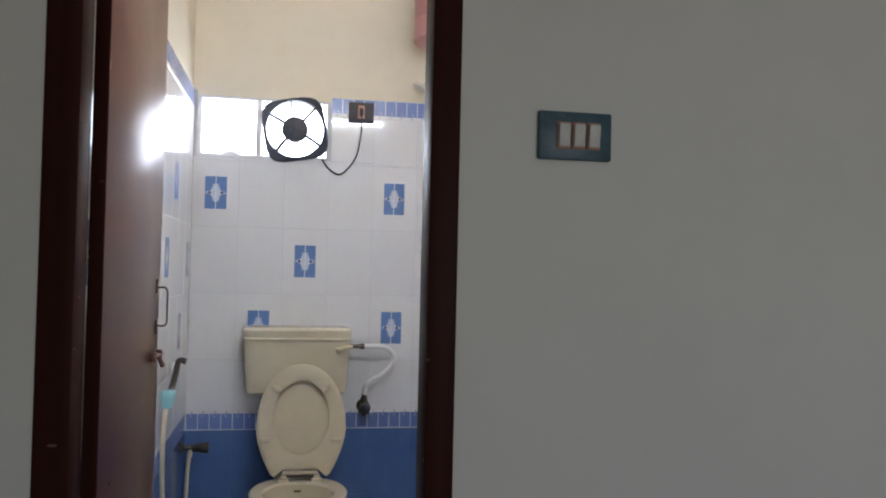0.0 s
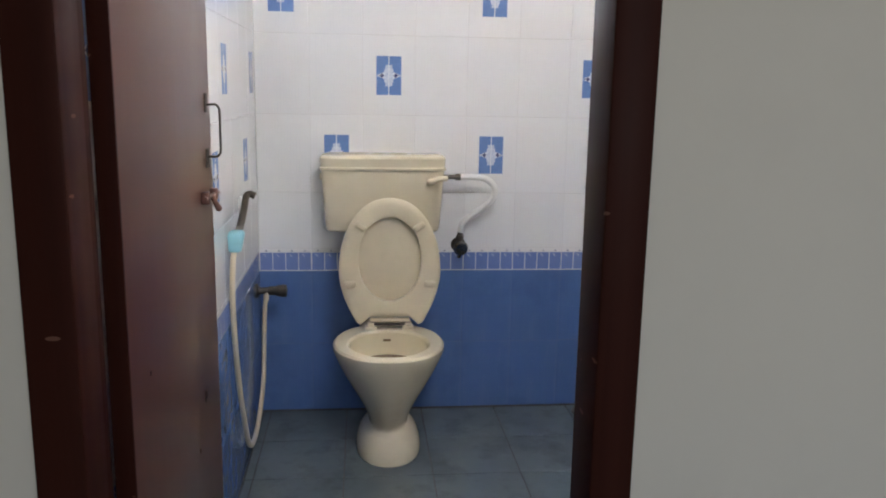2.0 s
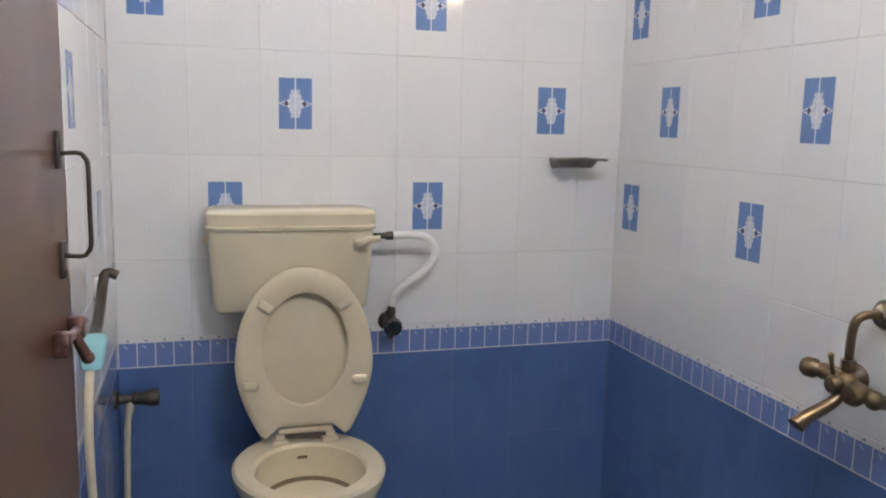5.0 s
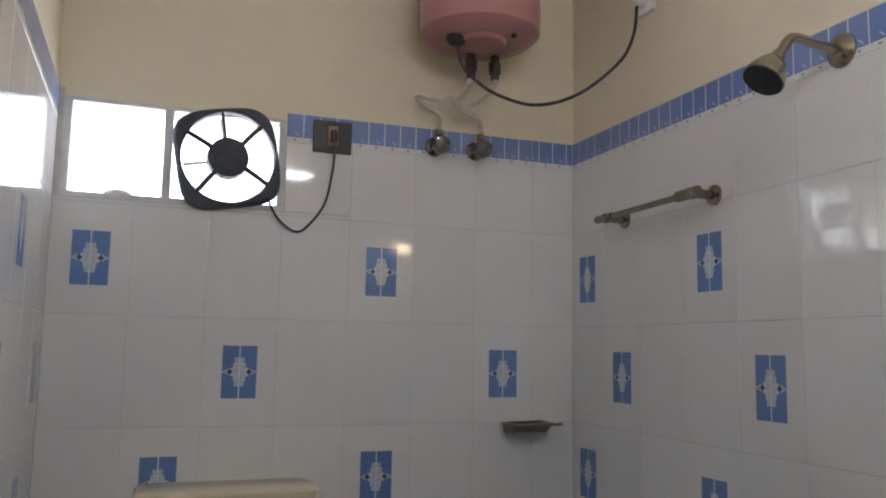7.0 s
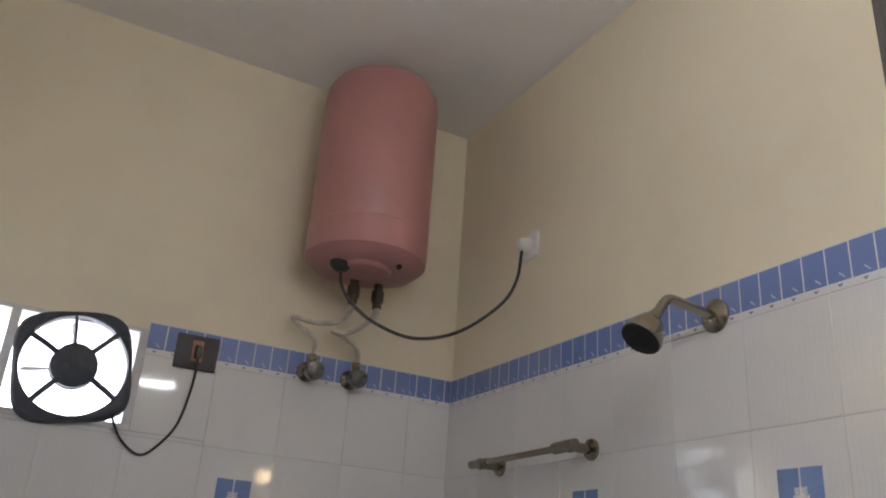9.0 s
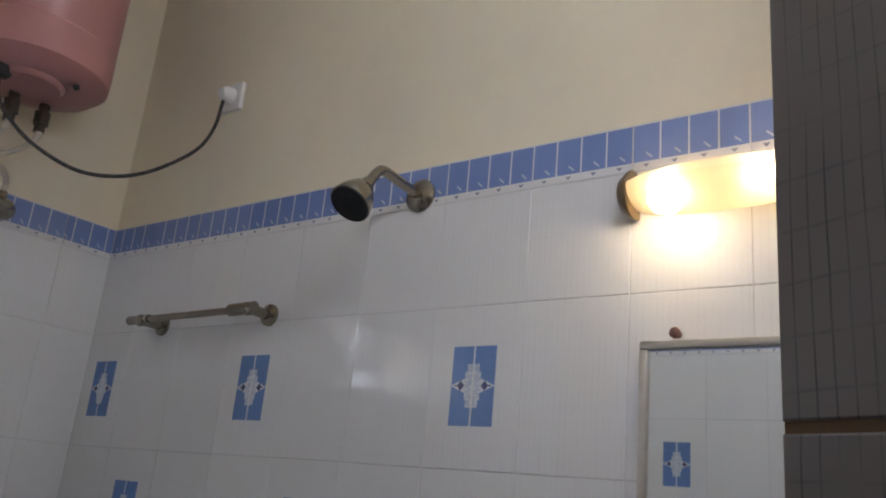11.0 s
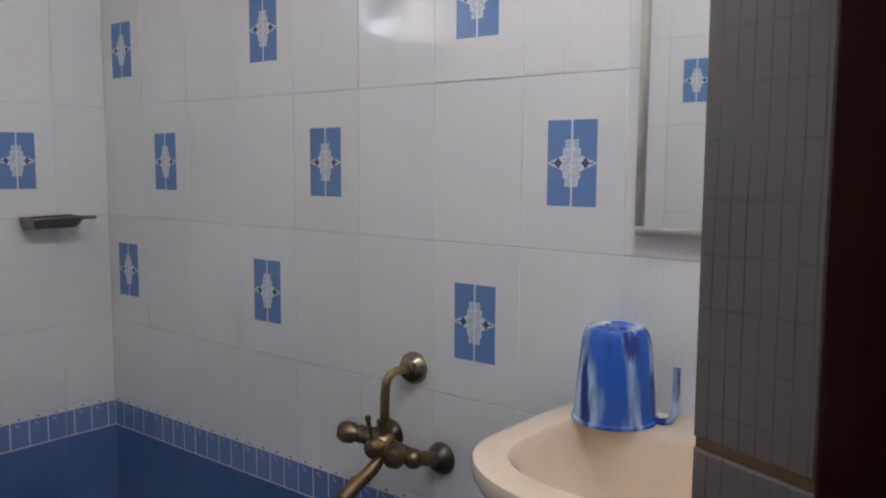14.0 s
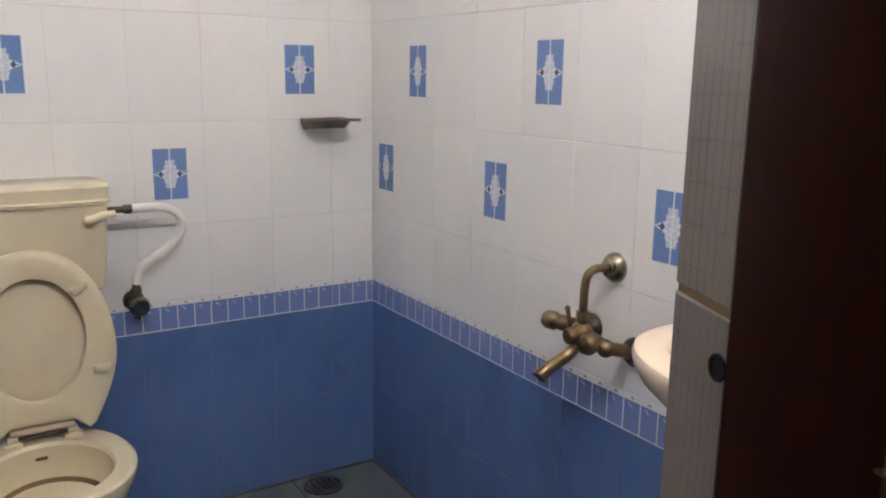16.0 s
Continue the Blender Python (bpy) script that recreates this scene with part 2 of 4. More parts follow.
M_DARKCHROME = worn("grimy_chrome", (0.30, 0.29, 0.26), 0.2, 0.95, scale=18, spread=0.3, dirt=(0.08, 0.07, 0.05), dirt_amount=0.6, bump=0.05).m
M_DISH = worn("oxidised_metal", (0.20, 0.185, 0.165), 0.32, 0.7, scale=25, spread=0.3, dirt=(0.30, 0.27, 0.22), dirt_amount=0.35, bump=0.1).m
M_BOLT = worn("reddish_tarnished_bolt", (0.22, 0.12, 0.10), 0.38, 0.75, scale=40, spread=0.4, dirt=(0.10, 0.05, 0.04), dirt_amount=0.6, bump=0.1).m
M_PIPE = worn("dull_beige_pipe", (0.66, 0.60, 0.49), 0.42, scale=30, spread=0.2, dirt=(0.25, 0.2, 0.14), dirt_amount=0.5).m
M_STEEL = worn("steel", (0.50, 0.48, 0.45), 0.2, 0.95, scale=30, dirt_amount=0.3).m
M_PINK = worn("pink_enamel", (0.46, 0.215, 0.21), 0.36, scale=3, spread=0.08, dirt=(0.35, 0.2, 0.16), dirt_amount=0.15, bump=0.04).m
M_BLACK = worn("black_plastic", (0.02, 0.02, 0.022), 0.45, scale=20, dirt_amount=0.2).m
M_FLEX = worn("dusty_black_flex", (0.035, 0.032, 0.03), 0.5, scale=45, spread=0.3, dirt=(0.28, 0.24, 0.19), dirt_amount=0.55).m
M_FAN = worn("dusty_dark_plastic", (0.055, 0.062, 0.085), 0.6, scale=25, spread=0.3, dirt=(0.16, 0.15, 0.14), dirt_amount=0.5).m
M_WHITEPL = worn("white_plastic", (0.82, 0.81, 0.79), 0.4, scale=12, spread=0.05, dirt_amount=0.15).m
M_HOSE = worn("cream_hose", (0.68, 0.58, 0.42), 0.45, scale=18, spread=0.08, dirt_amount=0.2).m
M_AQUA = worn("aqua_plastic", (0.25, 0.52, 0.58), 0.4, scale=15, dirt_amount=0.2).m
M_TEAL = worn("dark_teal_plate", (0.035, 0.085, 0.11), 0.4, scale=25, spread=0.25, dirt=(0.3, 0.3, 0.28), dirt_amount=0.25).m
M_SOCKET = worn("dark_grey_plate", (0.05, 0.045, 0.05), 0.5, scale=25, dirt_amount=0.2).m
M_ROCKER = worn("aged_white_rocker", (0.60, 0.56, 0.50), 0.4, scale=25, dirt_amount=0.3).m
M_ORANGE = worn("rust_orange_bezel", (0.50, 0.24, 0.15), 0.5, scale=30, dirt_amount=0.2).m
M_WINFRAME = worn("white_painted_frame", (0.72, 0.72, 0.72), 0.45, scale=12, dirt_amount=0.25).m
M_ALU = worn("dull_aluminium", (0.55, 0.53, 0.48), 0.37, 0.85, scale=20, dirt_amount=0.25).m
# near-black that paints the shade inside a hole
M_HOLE = worn("hole_shade_black", (0.006, 0.005, 0.005), 0.95, scale=40, dirt=(0.01, 0.008, 0.006), dirt_amount=0.3).m
M_DRAIN = worn("grimy_drain_metal", (0.05, 0.045, 0.04), 0.5, 0.6, scale=40, dirt_amount=0.5).m

m = Mat("mirror_glass", 0.015, 1.0, (0.86, 0.88, 0.87))
M_MIRROR = m.m
m = Mat("window_glass", 0.02, 0, (1, 1, 1))
m.b.inputs["Transmission Weight"].default_value = 1.0
m.b.inputs["IOR"].default_value = 1.1
M_GLASS = m.m
m = Mat("marbled_blue_plastic", 0.22)
sw = m.noise(13, 2, 0.5, (1.5, 1.5, 0.22))
c = m.mix(m.ramp(sw, 0.45, 0.56), (0.02, 0.10, 0.48), (0.42, 0.60, 0.84))
c = m.mix(m.ramp(m.noise(24, 3, 0.5, (1.2, 1.2, 0.22)), 0.50, 0.58), c, (0.012, 0.035, 0.24))
c = m.mix(m.math("MULTIPLY", m.ramp(m.noise(15, 2, 0.5, (1.5, 1.5, 0.15)), 0.56, 0.68), 0.8), c, (0.72, 0.80, 0.90))
m.colour(c)
m.b.inputs["Subsurface Weight"].default_value = 0.0
M_MUG = m.m
m = Mat("amber_lamp_glass", 0.25, 0, (0.98, 0.91, 0.76))
m.b.inputs["Transmission Weight"].default_value = 0.3
tr = m.node("ShaderNodeBsdfTranslucent")
tr.inputs["Color"].default_value = (0.99, 0.93, 0.80, 1)
mx = m.node("ShaderNodeMixShader")
mx.inputs[0].default_value = 0.78
m.link(m.b.outputs[0], mx.inputs[1])
m.link(tr.outputs[0], mx.inputs[2])
m.link(mx.outputs[0], m.t.nodes["Material Output"].inputs["Surface"])
M_SHADE = m.m
m = Mat("lit_bulb", 0.4, 0, (1, 1, 1))
m.b.inputs["Emission Color"].default_value = (1.0, 0.76, 0.48, 1)
m.b.inputs["Emission Strength"].default_value = BULB
M_BULB = m.m
m = Mat("lit_tube", 0.4, 0, (1, 1, 1))
m.b.inputs["Emission Color"].default_value = (0.90, 0.91, 1.0, 1)
m.b.inputs["Emission Strength"].default_value = TUBE
M_TUBE = m.m

# ---- building helpers ----
ORIGIN = {}


def thing(name, base, label, category, group="", kind=""):
    ob = new(name)
    ob.location = base
    ob.empty_display_size = 0.05
    ORIGIN[ob.name] = Vector(base)
    return tagged(ob, label, category, group, kind)


def part(name, bm, material, parent=None, label="", smooth=True):
    """Links a bmesh, built in world places, as one mesh under a thing or a part."""
    if parent is not None:
        bmesh.ops.translate(bm, verts=bm.verts, vec=-ORIGIN[parent.name])
    bmesh.ops.recalc_face_normals(bm, faces=bm.faces)
    me = bpy.data.meshes.new(name)
    bm.to_mesh(me)
    bm.free()
    me.materials.append(material)
    if smooth:
        me.polygons.foreach_set("use_smooth", [True] * len(me.polygons))
        me.set_sharp_from_angle(angle=radians(38))
    ob = new(name, me)
    if parent is not None:
        ob.parent = parent
        ORIGIN[ob.name] = ORIGIN[parent.name]
    else:
        ORIGIN[ob.name] = Vector((0, 0, 0))
    return tagged(ob, label)


def structure(name, bm, material, label, category):
    return tagged(part(name, bm, material, smooth=False), label, category, kind="structure")


def box(bm, lo, hi, bevel=0.0, seg=2, turn=None):
    c = [(a + b) / 2 for a, b in zip(lo, hi)]
    s = [abs(b - a) for a, b in zip(lo, hi)]
    mat = Matrix.Translation(c) @ (turn or Matrix.Identity(4)) @ Matrix.Diagonal((*s, 1))
    g = bmesh.ops.create_cube(bm, size=1.0, matrix=mat)
    if bevel:
        es = list({e for v in g["verts"] for e in v.link_edges})
        bmesh.ops.bevel(bm, geom=es, offset=bevel, segments=seg, affect="EDGES", profile=0.5)
    return bm


def loft(bm, rings, cap=True, closed=False):
    """Skins rings of points, all with as many points."""
    vs = [[bm.verts.new(p) for p in r] for r in rings]
    n = len(vs[0])
    pairs = list(zip(vs, vs[1:])) + ([(vs[-1], vs[0])] if closed else [])
    for a, b in pairs:
        for i in range(n):
            bm.faces.new((a[i], a[(i + 1) % n], b[(i + 1) % n], b[i]))
    if cap and not closed:
        bm.faces.new(vs[0][::-1])
        bm.faces.new(vs[-1])
    return bm


def frame_of(d):
    d = Vector(d).normalized()
    u = d.cross(Vector((0, 0, 1)))
    u = Vector((1, 0, 0)) if u.length < 1e-3 else u.normalized()
    return d, u, d.cross(u)


def turned(bm, base, axis, profile, n=24, cap=True):
    """A turned body: (distance along the axis, radius) pairs."""
    d, u, v = frame_of(axis)
    rings = [[Vector(base) + d * h + (u * math.cos(a) + v * math.sin(a)) * max(r, 1e-4)
              for a in (2 * math.pi * i / n for i in range(n))] for h, r in profile]
    return loft(bm, rings, cap)


def rod(bm, a, b, r, n=14, r2=None):
    a, b = Vector(a), Vector(b)
    return turned(bm, a, b - a, [(0, r), ((b - a).length, r2 or r)], n)


def glide(pts, k=8):
    """A smooth line through points."""
    p = [Vector(q) for q in pts]
    p = [p[0] * 2 - p[1]] + p + [p[-1] * 2 - p[-2]]
    out = []
    for i in range(1, len(p) - 2):
        for j in range(k):
            t = j / k
            a, b, c, d = p[i - 1:i + 3]
            out.append(0.5 * (2 * b + (c - a) * t + (2 * a - 5 * b + 4 * c - d) * t * t + (3 * b - a - 3 * c + d) * t ** 3))
    return out + [p[-2]]


def tube(bm, pts, r, n=10, k=8):
    line = glide(pts, k)
    rings = []
    u = None
    for i, q in enumerate(line):
        d = (line[min(i + 1, len(line) - 1)] - line[max(i - 1, 0)]).normalized()
        if u is None:
            u = frame_of(d)[1]
        u = (u - d * u.dot(d)).normalized()
        v = d.cross(u)
        rad = r(i / (len(line) - 1)) if callable(r) else r
        rings.append([q + (u * math.cos(a) + v * math.sin(a)) * rad for a in (2 * math.pi * j / n for j in range(n))])
    return loft(bm, rings)


def ball(bm, c, r, sx=1, sy=1, sz=1, n=20):
    m = Matrix.Translation(c) @ Matrix.Diagonal((r * sx, r * sy, r * sz, 1))
    bmesh.ops.create_uvsphere(bm, u_segments=n, v_segments=n // 2, radius=1, matrix=m)
    return bm


def oval(cx, cy, z, rx, ry, n=40, power=2.0, egg=0.0):
    out = []
    for i in range(n):
        a = 2 * math.pi * i / n
        c, s = math.cos(a), math.sin(a)
        x = math.copysign(abs(c) ** (2 / power), c) * rx
        y = math.copysign(abs(s) ** (2 / power), s) * ry
        out.append(Vector((cx + x * (1 - egg * s), cy + y, z)))
    return out


def B():
    return bmesh.new()


# ---- structure ----
X0, Y0, YO, H = -1.56, -2.041, -2.200, 3.015      # left wall, inner and outer face of the door wall, ceiling
FL, FR = -1.571, -0.792                            # outer edges of the door frame
D = 0.007                                          # tile face to wall core


def wall_blocks(name, blocks, mat, label):
    bm = B()
    for lo, hi in blocks:
        box(bm, lo, hi)
    return structure(name, bm, mat, label, "wall")


WX0, WX1, WZ0, WZ1 = -1.548, -0.948, 1.812, 2.088  # ventilator opening
wall_back = wall_blocks("wall_back", [
    ((X0 - 0.2, D, -0.1), (WX0, 0.2, H)), ((WX1, D, -0.1), (0.2, 0.2, H)),
    ((WX0, D, -0.1), (WX1, 0.2, WZ0)), ((WX0, D, WZ1), (WX1, 0.2, H))], M_CREAM, "cream painted bathroom wall above glazed tiles")
wall_right = wall_blocks("wall_right", [((D, YO + 0.012, -0.1), (0.2, D, H))], M_CREAM, "cream painted bathroom wall above glazed tiles")
wall_left = wall_blocks("wall_left", [((X0 - 0.2, YO + 0.012, -0.1), (X0 - D, D, H))], M_CREAM, "cream painted bathroom wall above glazed tiles")
DZ = 2.10
wall_front = wall_blocks("wall_front", [
    ((FR, YO + 0.012, -0.1), (D, Y0 - D, H)),
    ((FL, YO + 0.012, DZ), (FR, Y0 - D, H))], M_CREAM, "bathroom door wall, cream painted above glazed tiles")
wall_outer = wall_blocks("wall_outer", [
    ((-3.4, YO, -0.1), (FL, YO + 0.01, 3.0)), ((FR, YO, -0.1), (2.6, YO + 0.01, 3.0)), ((FL, YO, DZ), (FR, YO + 0.01, 3.0))],
    M_OUTER, "pale painted room wall beside the bathroom door")
# unseen walls behind the camera, their window opening added for the fill lamp
wall_room = wall_blocks("wall_room", [
    ((-3.6, -6.0, -0.1), (-3.4, YO + 0.01, 3.0)), ((2.6, -6.0, -0.1), (2.8, YO + 0.01, 3.0)),
    ((-3.6, -6.2, -0.1), (-0.5, -6.0, 3.0)), ((1.1, -6.2, -0.1), (2.8, -6.0, 3.0)),
    ((-0.5, -6.2, -0.1), (1.1, -6.0, 0.9)), ((-0.5, -6.2, 2.3), (1.1, -6.0, 3.0))], M_OUTER, "unseen pale painted walls of the outer room, with an added window opening")
structure("ceiling", box(B(), (X0 - 0.2, YO + 0.012, H), (0.2, 0.2, H + 0.15)), M_CEIL, "off-white bathroom ceiling", "ceiling")
structure("ceiling_outer", box(B(), (-3.6, -6.2, 3.0), (2.8, YO + 0.01, 3.15)), M_CEIL, "off-white ceiling of the outer room", "ceiling")
floor = structure("floor", box(B(), (X0 - 0.05, Y0 - 0.155, -0.12), (0.05, 0.05, -0.004)), M_FLOORGROUT, "tiled bathroom floor with dark joints", "floor")
structure("floor_outer", box(B(), (-3.6, -6.2, -0.12), (2.8, Y0 - 0.155, 0.0)), M_OUTFLOOR, "stone floor of the outer room", "floor")
structure("ground", box(B(), (-120, 0.3, -3.2), (120, 240, -3.0)), M_OUTFLOOR, "pale ground outside the ventilator", "ground")

# grout beds under the tiles
G = 0.0016
bm = B()
for lo, hi in (((X0 - D, G, 0), (WX0, D + 0.001, 2.110)), ((WX1, G, 0), (D, D + 0.001, 2.110)), ((WX0, G, 0), (WX1, D + 0.001, WZ0))):
    box(bm, lo, hi)
part("grout", bm, M_GROUT, wall_back, smooth=False)
part("grout", box(B(), (G, Y0 - D, 0), (D + 0.001, G, 2.110)), M_GROUT, wall_right, smooth=False)
part("grout", box(B(), (X0 - D - 0.001, Y0 - D, 0), (X0 - G, G, 2.110)), M_GROUT, wall_left, smooth=False)
part("grout", box(B(), (FR + 0.005, Y0 - D - 0.001, 0), (D, Y0 - G, 2.110)), M_GROUT, wall_front, smooth=False)

for wall, lo, hi in ((wall_back, (X0 - D, G - 0.0007, 0), (D, D, 0.585)), (wall_right, (G - 0.0007, Y0 - D, 0), (D, G, 0.585)),
                     (wall_left, (X0 - D, Y0 - D, 0), (X0 - G + 0.0007, G, 0.585)), (wall_front, (FR + 0.005, Y0 - D, 0), (D, Y0 - G + 0.0007, 0.585))):
    part("blue_grout", box(B(), lo, hi), M_BLUEGROUT, wall, smooth=False)

# ---- door frame, door, ventilator ----
FY = YO - 0.006                                    # front of the door frame
door_frame = thing("door_frame", (-1.13, -2.15, 0), "dark brown painted wooden door frame with chipped paint", "door frame", kind="structure")
bm = B()
box(bm, (FL, FY, 0), (-1.507, -2.122, DZ), 0.004)
box(bm, (FL + 0.006, -2.123, 0), (-1.5185, -2.0675, DZ), 0.002)
part("jamb", bm, M_FRAME, door_frame)
bm = B()
box(bm, (-0.851, FY, 0), (FR, -2.1065, DZ), 0.004)
part("jamb", bm, M_FRAME, door_frame)
bm = B()
box(bm, (-1.507, FY, DZ - 0.06), (-0.851, -2.122, DZ), 0.004)
part("head", bm, M_FRAME, door_frame)
# bolt hole as a shallow black disc, the dark of its inside in the colour
bm = B()
turned(bm, (-0.8464, -2.0995, 1.172), (-1, 0.3, 0), [(0, 0.0088), (0.0016, 0.0084), (0.0016, 0.0066), (0.0005, 0.0060), (0.0005, 0.0)], 20)
part("bolt_hole", bm, M_HOLE, door_frame, "bolt hole worn into the tiled reveal, its dark inside a black disc")

door = thing("door", (-1.487, -2.062, 0), "brown painted flush door, open against the wall", "door")
LX, DY0, DY1 = -1.487, -2.062, -1.542
leaf = part("leaf", box(B(), (LX - 0.030, DY0, 0.012), (LX, DY1, 2.035), 0.003), M_DOOR, door)
# dark strip paints the shade on the hinge edge, which faces the dim room
part("edge_lipping", box(B(), (LX - 0.0302, DY0 - 0.0035, 0.012), (LX - 0.0004, DY0 + 0.002, 2.035), 0.001), M_FRAME, door, "hinge edge of the door, darkened for the shade of the outer room")
for z in (0.3, 1.05, 1.8):
    part("hinge", rod(B(), (LX - 0.04, DY0 - 0.009, z - 0.045), (LX - 0.04, DY0 - 0.009, z + 0.045), 0.006), M_FRAME, door)
bm = B()
hy = DY1 - 0.035
P0, HZ0, HZ1 = 0.027, 1.168, 1.266
tube(bm, [(LX, hy, HZ1), (LX + P0 - 0.009, hy, HZ1 + 0.001), (LX + P0 - 0.003, hy, HZ1 - 0.003), (LX + P0, hy, HZ1 - 0.012), (LX + P0, hy, (HZ0 + HZ1) / 2),
          (LX + P0, hy, HZ0 + 0.012), (LX + P0 - 0.003, hy, HZ0 + 0.003), (LX + P0 - 0.009, hy, HZ0 - 0.001), (LX, hy, HZ0)], 0.0023)
pull = part("pull_handle", bm, M_DARKMETAL, door, "dark metal D-shaped pull handle")
for z in (HZ1 + 0.004, HZ0 - 0.004):
    part("rosette", box(B(), (LX - 0.001, hy - 0.009, z - 0.018), (LX + 0.003, hy + 0.009, z + 0.018), 0.001), M_DARKMETAL, pull)
bm = B()
rod(bm, (LX + 0.009, DY1 - 0.10, 1.092), (LX + 0.009, DY1 + 0.008, 1.092), 0.0045)
bolt = part("sliding_bolt", bm, M_BOLT, door, "tarnished sliding bolt with a drop handle")
for y in (DY1 - 0.085, DY1 - 0.02):
    part("staple", box(B(), (LX - 0.001, y - 0.007, 1.080), (LX + 0.015, y + 0.007, 1.104), 0.003), M_BOLT, bolt)
bm = B()
rod(bm, (LX + 0.011, DY1 - 0.05, 1.092), (LX + 0.020, DY1 - 0.044, 1.069), 0.0045, r2=0.006)
ball(bm, (LX + 0.021, DY1 - 0.043, 1.067), 0.0065)
part("drop_handle", bm, M_BOLT, bolt)

door.rotation_euler = (0, 0, radians(-3.5))

win = thing("window_1", (-1.25, 0.05, WZ0), "high ventilator window, white frame with daylight behind", "window", kind="structure")
bm = B()
for lo, hi in (((WX0, 0.0, WZ0), (WX1, 0.09, WZ0 + 0.016)), ((WX0, 0.0, WZ1 - 0.012), (WX1, 0.09, WZ1)),
               ((WX0, 0.0, WZ0 + 0.016), (WX0 + 0.022, 0.09, WZ1 - 0.012)), ((WX1 - 0.022, 0.0, WZ0 + 0.016), (WX1, 0.09, WZ1 - 0.012))):
    box(bm, lo, hi, 0.002)
part("window_frame", bm, M_WINFRAME, win)
part("mullion", box(B(), (-1.288, 0.002, WZ0 + 0.016), (-1.264, 0.08, WZ1 - 0.012), 0.002), M_WINFRAME, win)
for a, b in ((WX0 + 0.022, -1.288), (-1.264, WX1 - 0.022)):
    p = part("pane", box(B(), (a, 0.06, WZ0 + 0.016), (b, 0.064, WZ1 - 0.012)), M_GLASS, win, smooth=False)
    p.visible_shadow = False
bm = B()
ball(bm, (-1.40, 0.035, WZ0 + 0.018), 0.03, 1.3, 0.6, 0.6)
part("putty_lump", bm, M_WINFRAME, win)


def ring_square(cx, cz, y, half, round_, turn, n=48):
    out = []
    for i in range(n):
        a = 2 * math.pi * i / n
        c, s = math.cos(a), math.sin(a)
        x = math.copysign(abs(c) ** (2 / round_), c) * half
        z = math.copysign(abs(s) ** (2 / round_), s) * half
        out.append(Vector((cx + x * math.cos(turn) - z * math.sin(turn), y, cz + x * math.sin(turn) + z * math.cos(turn))))
    return out


FCX, FCZ = -1.114, 1.951
fan = thing("exhaust_fan", (FCX, 0.0, FCZ), "dusty dark exhaust fan set in the ventilator window", "exhaust fan")
bm = B()
tilt = radians(10)
loft(bm, [ring_square(FCX, FCZ, -0.004, 0.128, 2.0, tilt), ring_square(FCX, FCZ, -0.036, 0.129, 2.0, tilt), ring_square(FCX, FCZ, -0.042, 0.134, 2.1, tilt),
          ring_square(FCX, FCZ, -0.036, 0.139, 3.6, tilt), ring_square(FCX, FCZ, -0.004, 0.143, 4.2, tilt)], closed=True)
part("housing", bm, M_FAN, fan)
bm = B()
turned(bm, (FCX, 0.012, FCZ), (0, -1, 0), [(0, 0.050), (0.012, 0.060), (0.045, 0.057), (0.055, 0.044), (0.057, 0.0)], 24)
part("motor", bm, M_FAN, fan)
for i, a in enumerate((38, 142, 222, 318, 90)):
    a = radians(a) + tilt
    d = Vector((math.cos(a), 0, math.sin(a)))
    w = 0.0035 if i == 4 else 0.0075
    bm = B()
    tube(bm, [Vector((FCX, -0.03, FCZ)) + d * 0.045, Vector((FCX, -0.036, FCZ)) + d * 0.09, Vector((FCX, -0.03, FCZ)) + d * 0.131], w, 8, 4)
    part("strut", bm, M_FAN, fan)
for i in range(4):
    a = radians(10 + 90 * i)
    bm = B()
    pts = []
    for r, tw, wd in ((0.045, 0.5, 0.010), (0.085, 0.35, 0.014), (0.122, 0.25, 0.015)):
        c = Vector((FCX + r * math.cos(a), 0.022, FCZ + r * math.sin(a)))
        t = Vector((-math.sin(a) * math.cos(1.45), math.sin(1.45), math.cos(a) * math.cos(1.45)))
        nrm = Vector((math.cos(a), 0, math.sin(a))).cross(t)
        pts.append([c + t * wd + nrm * 0.001, c - t * wd + nrm * 0.001, c - t * wd - nrm * 0.001, c + t * wd - nrm * 0.001])
    loft(bm, pts)
    part("blade", bm, M_FAN, fan, smooth=False)

plug = thing("fan_socket", (-0.814, 0, 2.046), "dark grey socket plate with an orange-rimmed plug", "socket")
part("plate", box(B(), (-0.872, -0.012, 1.998), (-0.756, 0.0, 2.094), 0.003), M_SOCKET, plug)
part("bezel", box(B(), (-0.829, -0.018, 2.018), (-0.799, -0.011, 2.078), 0.002), M_ORANGE, plug)
part("plug_top", box(B(), (-0.823, -0.040, 2.026), (-0.805, -0.017, 2.062), 0.004), M_BLACK, plug)
cable = B()
tube(cable, [(-0.814, -0.036, 2.03), (-0.812, -0.036, 1.99), (-0.815, -0.022, 1.928), (-0.832, -0.014, 1.842), (-0.872, -0.010, 1.781), (-0.912, -0.010, 1.754), (-0.962, -0.014, 1.783), (-0.992, -0.026, 1.826), (-1.0, -0.034, 1.85)], 0.0035)
tagged(part("fan_cable", cable, M_BLACK), "thin black flex hanging from the fan to its socket", "cable")

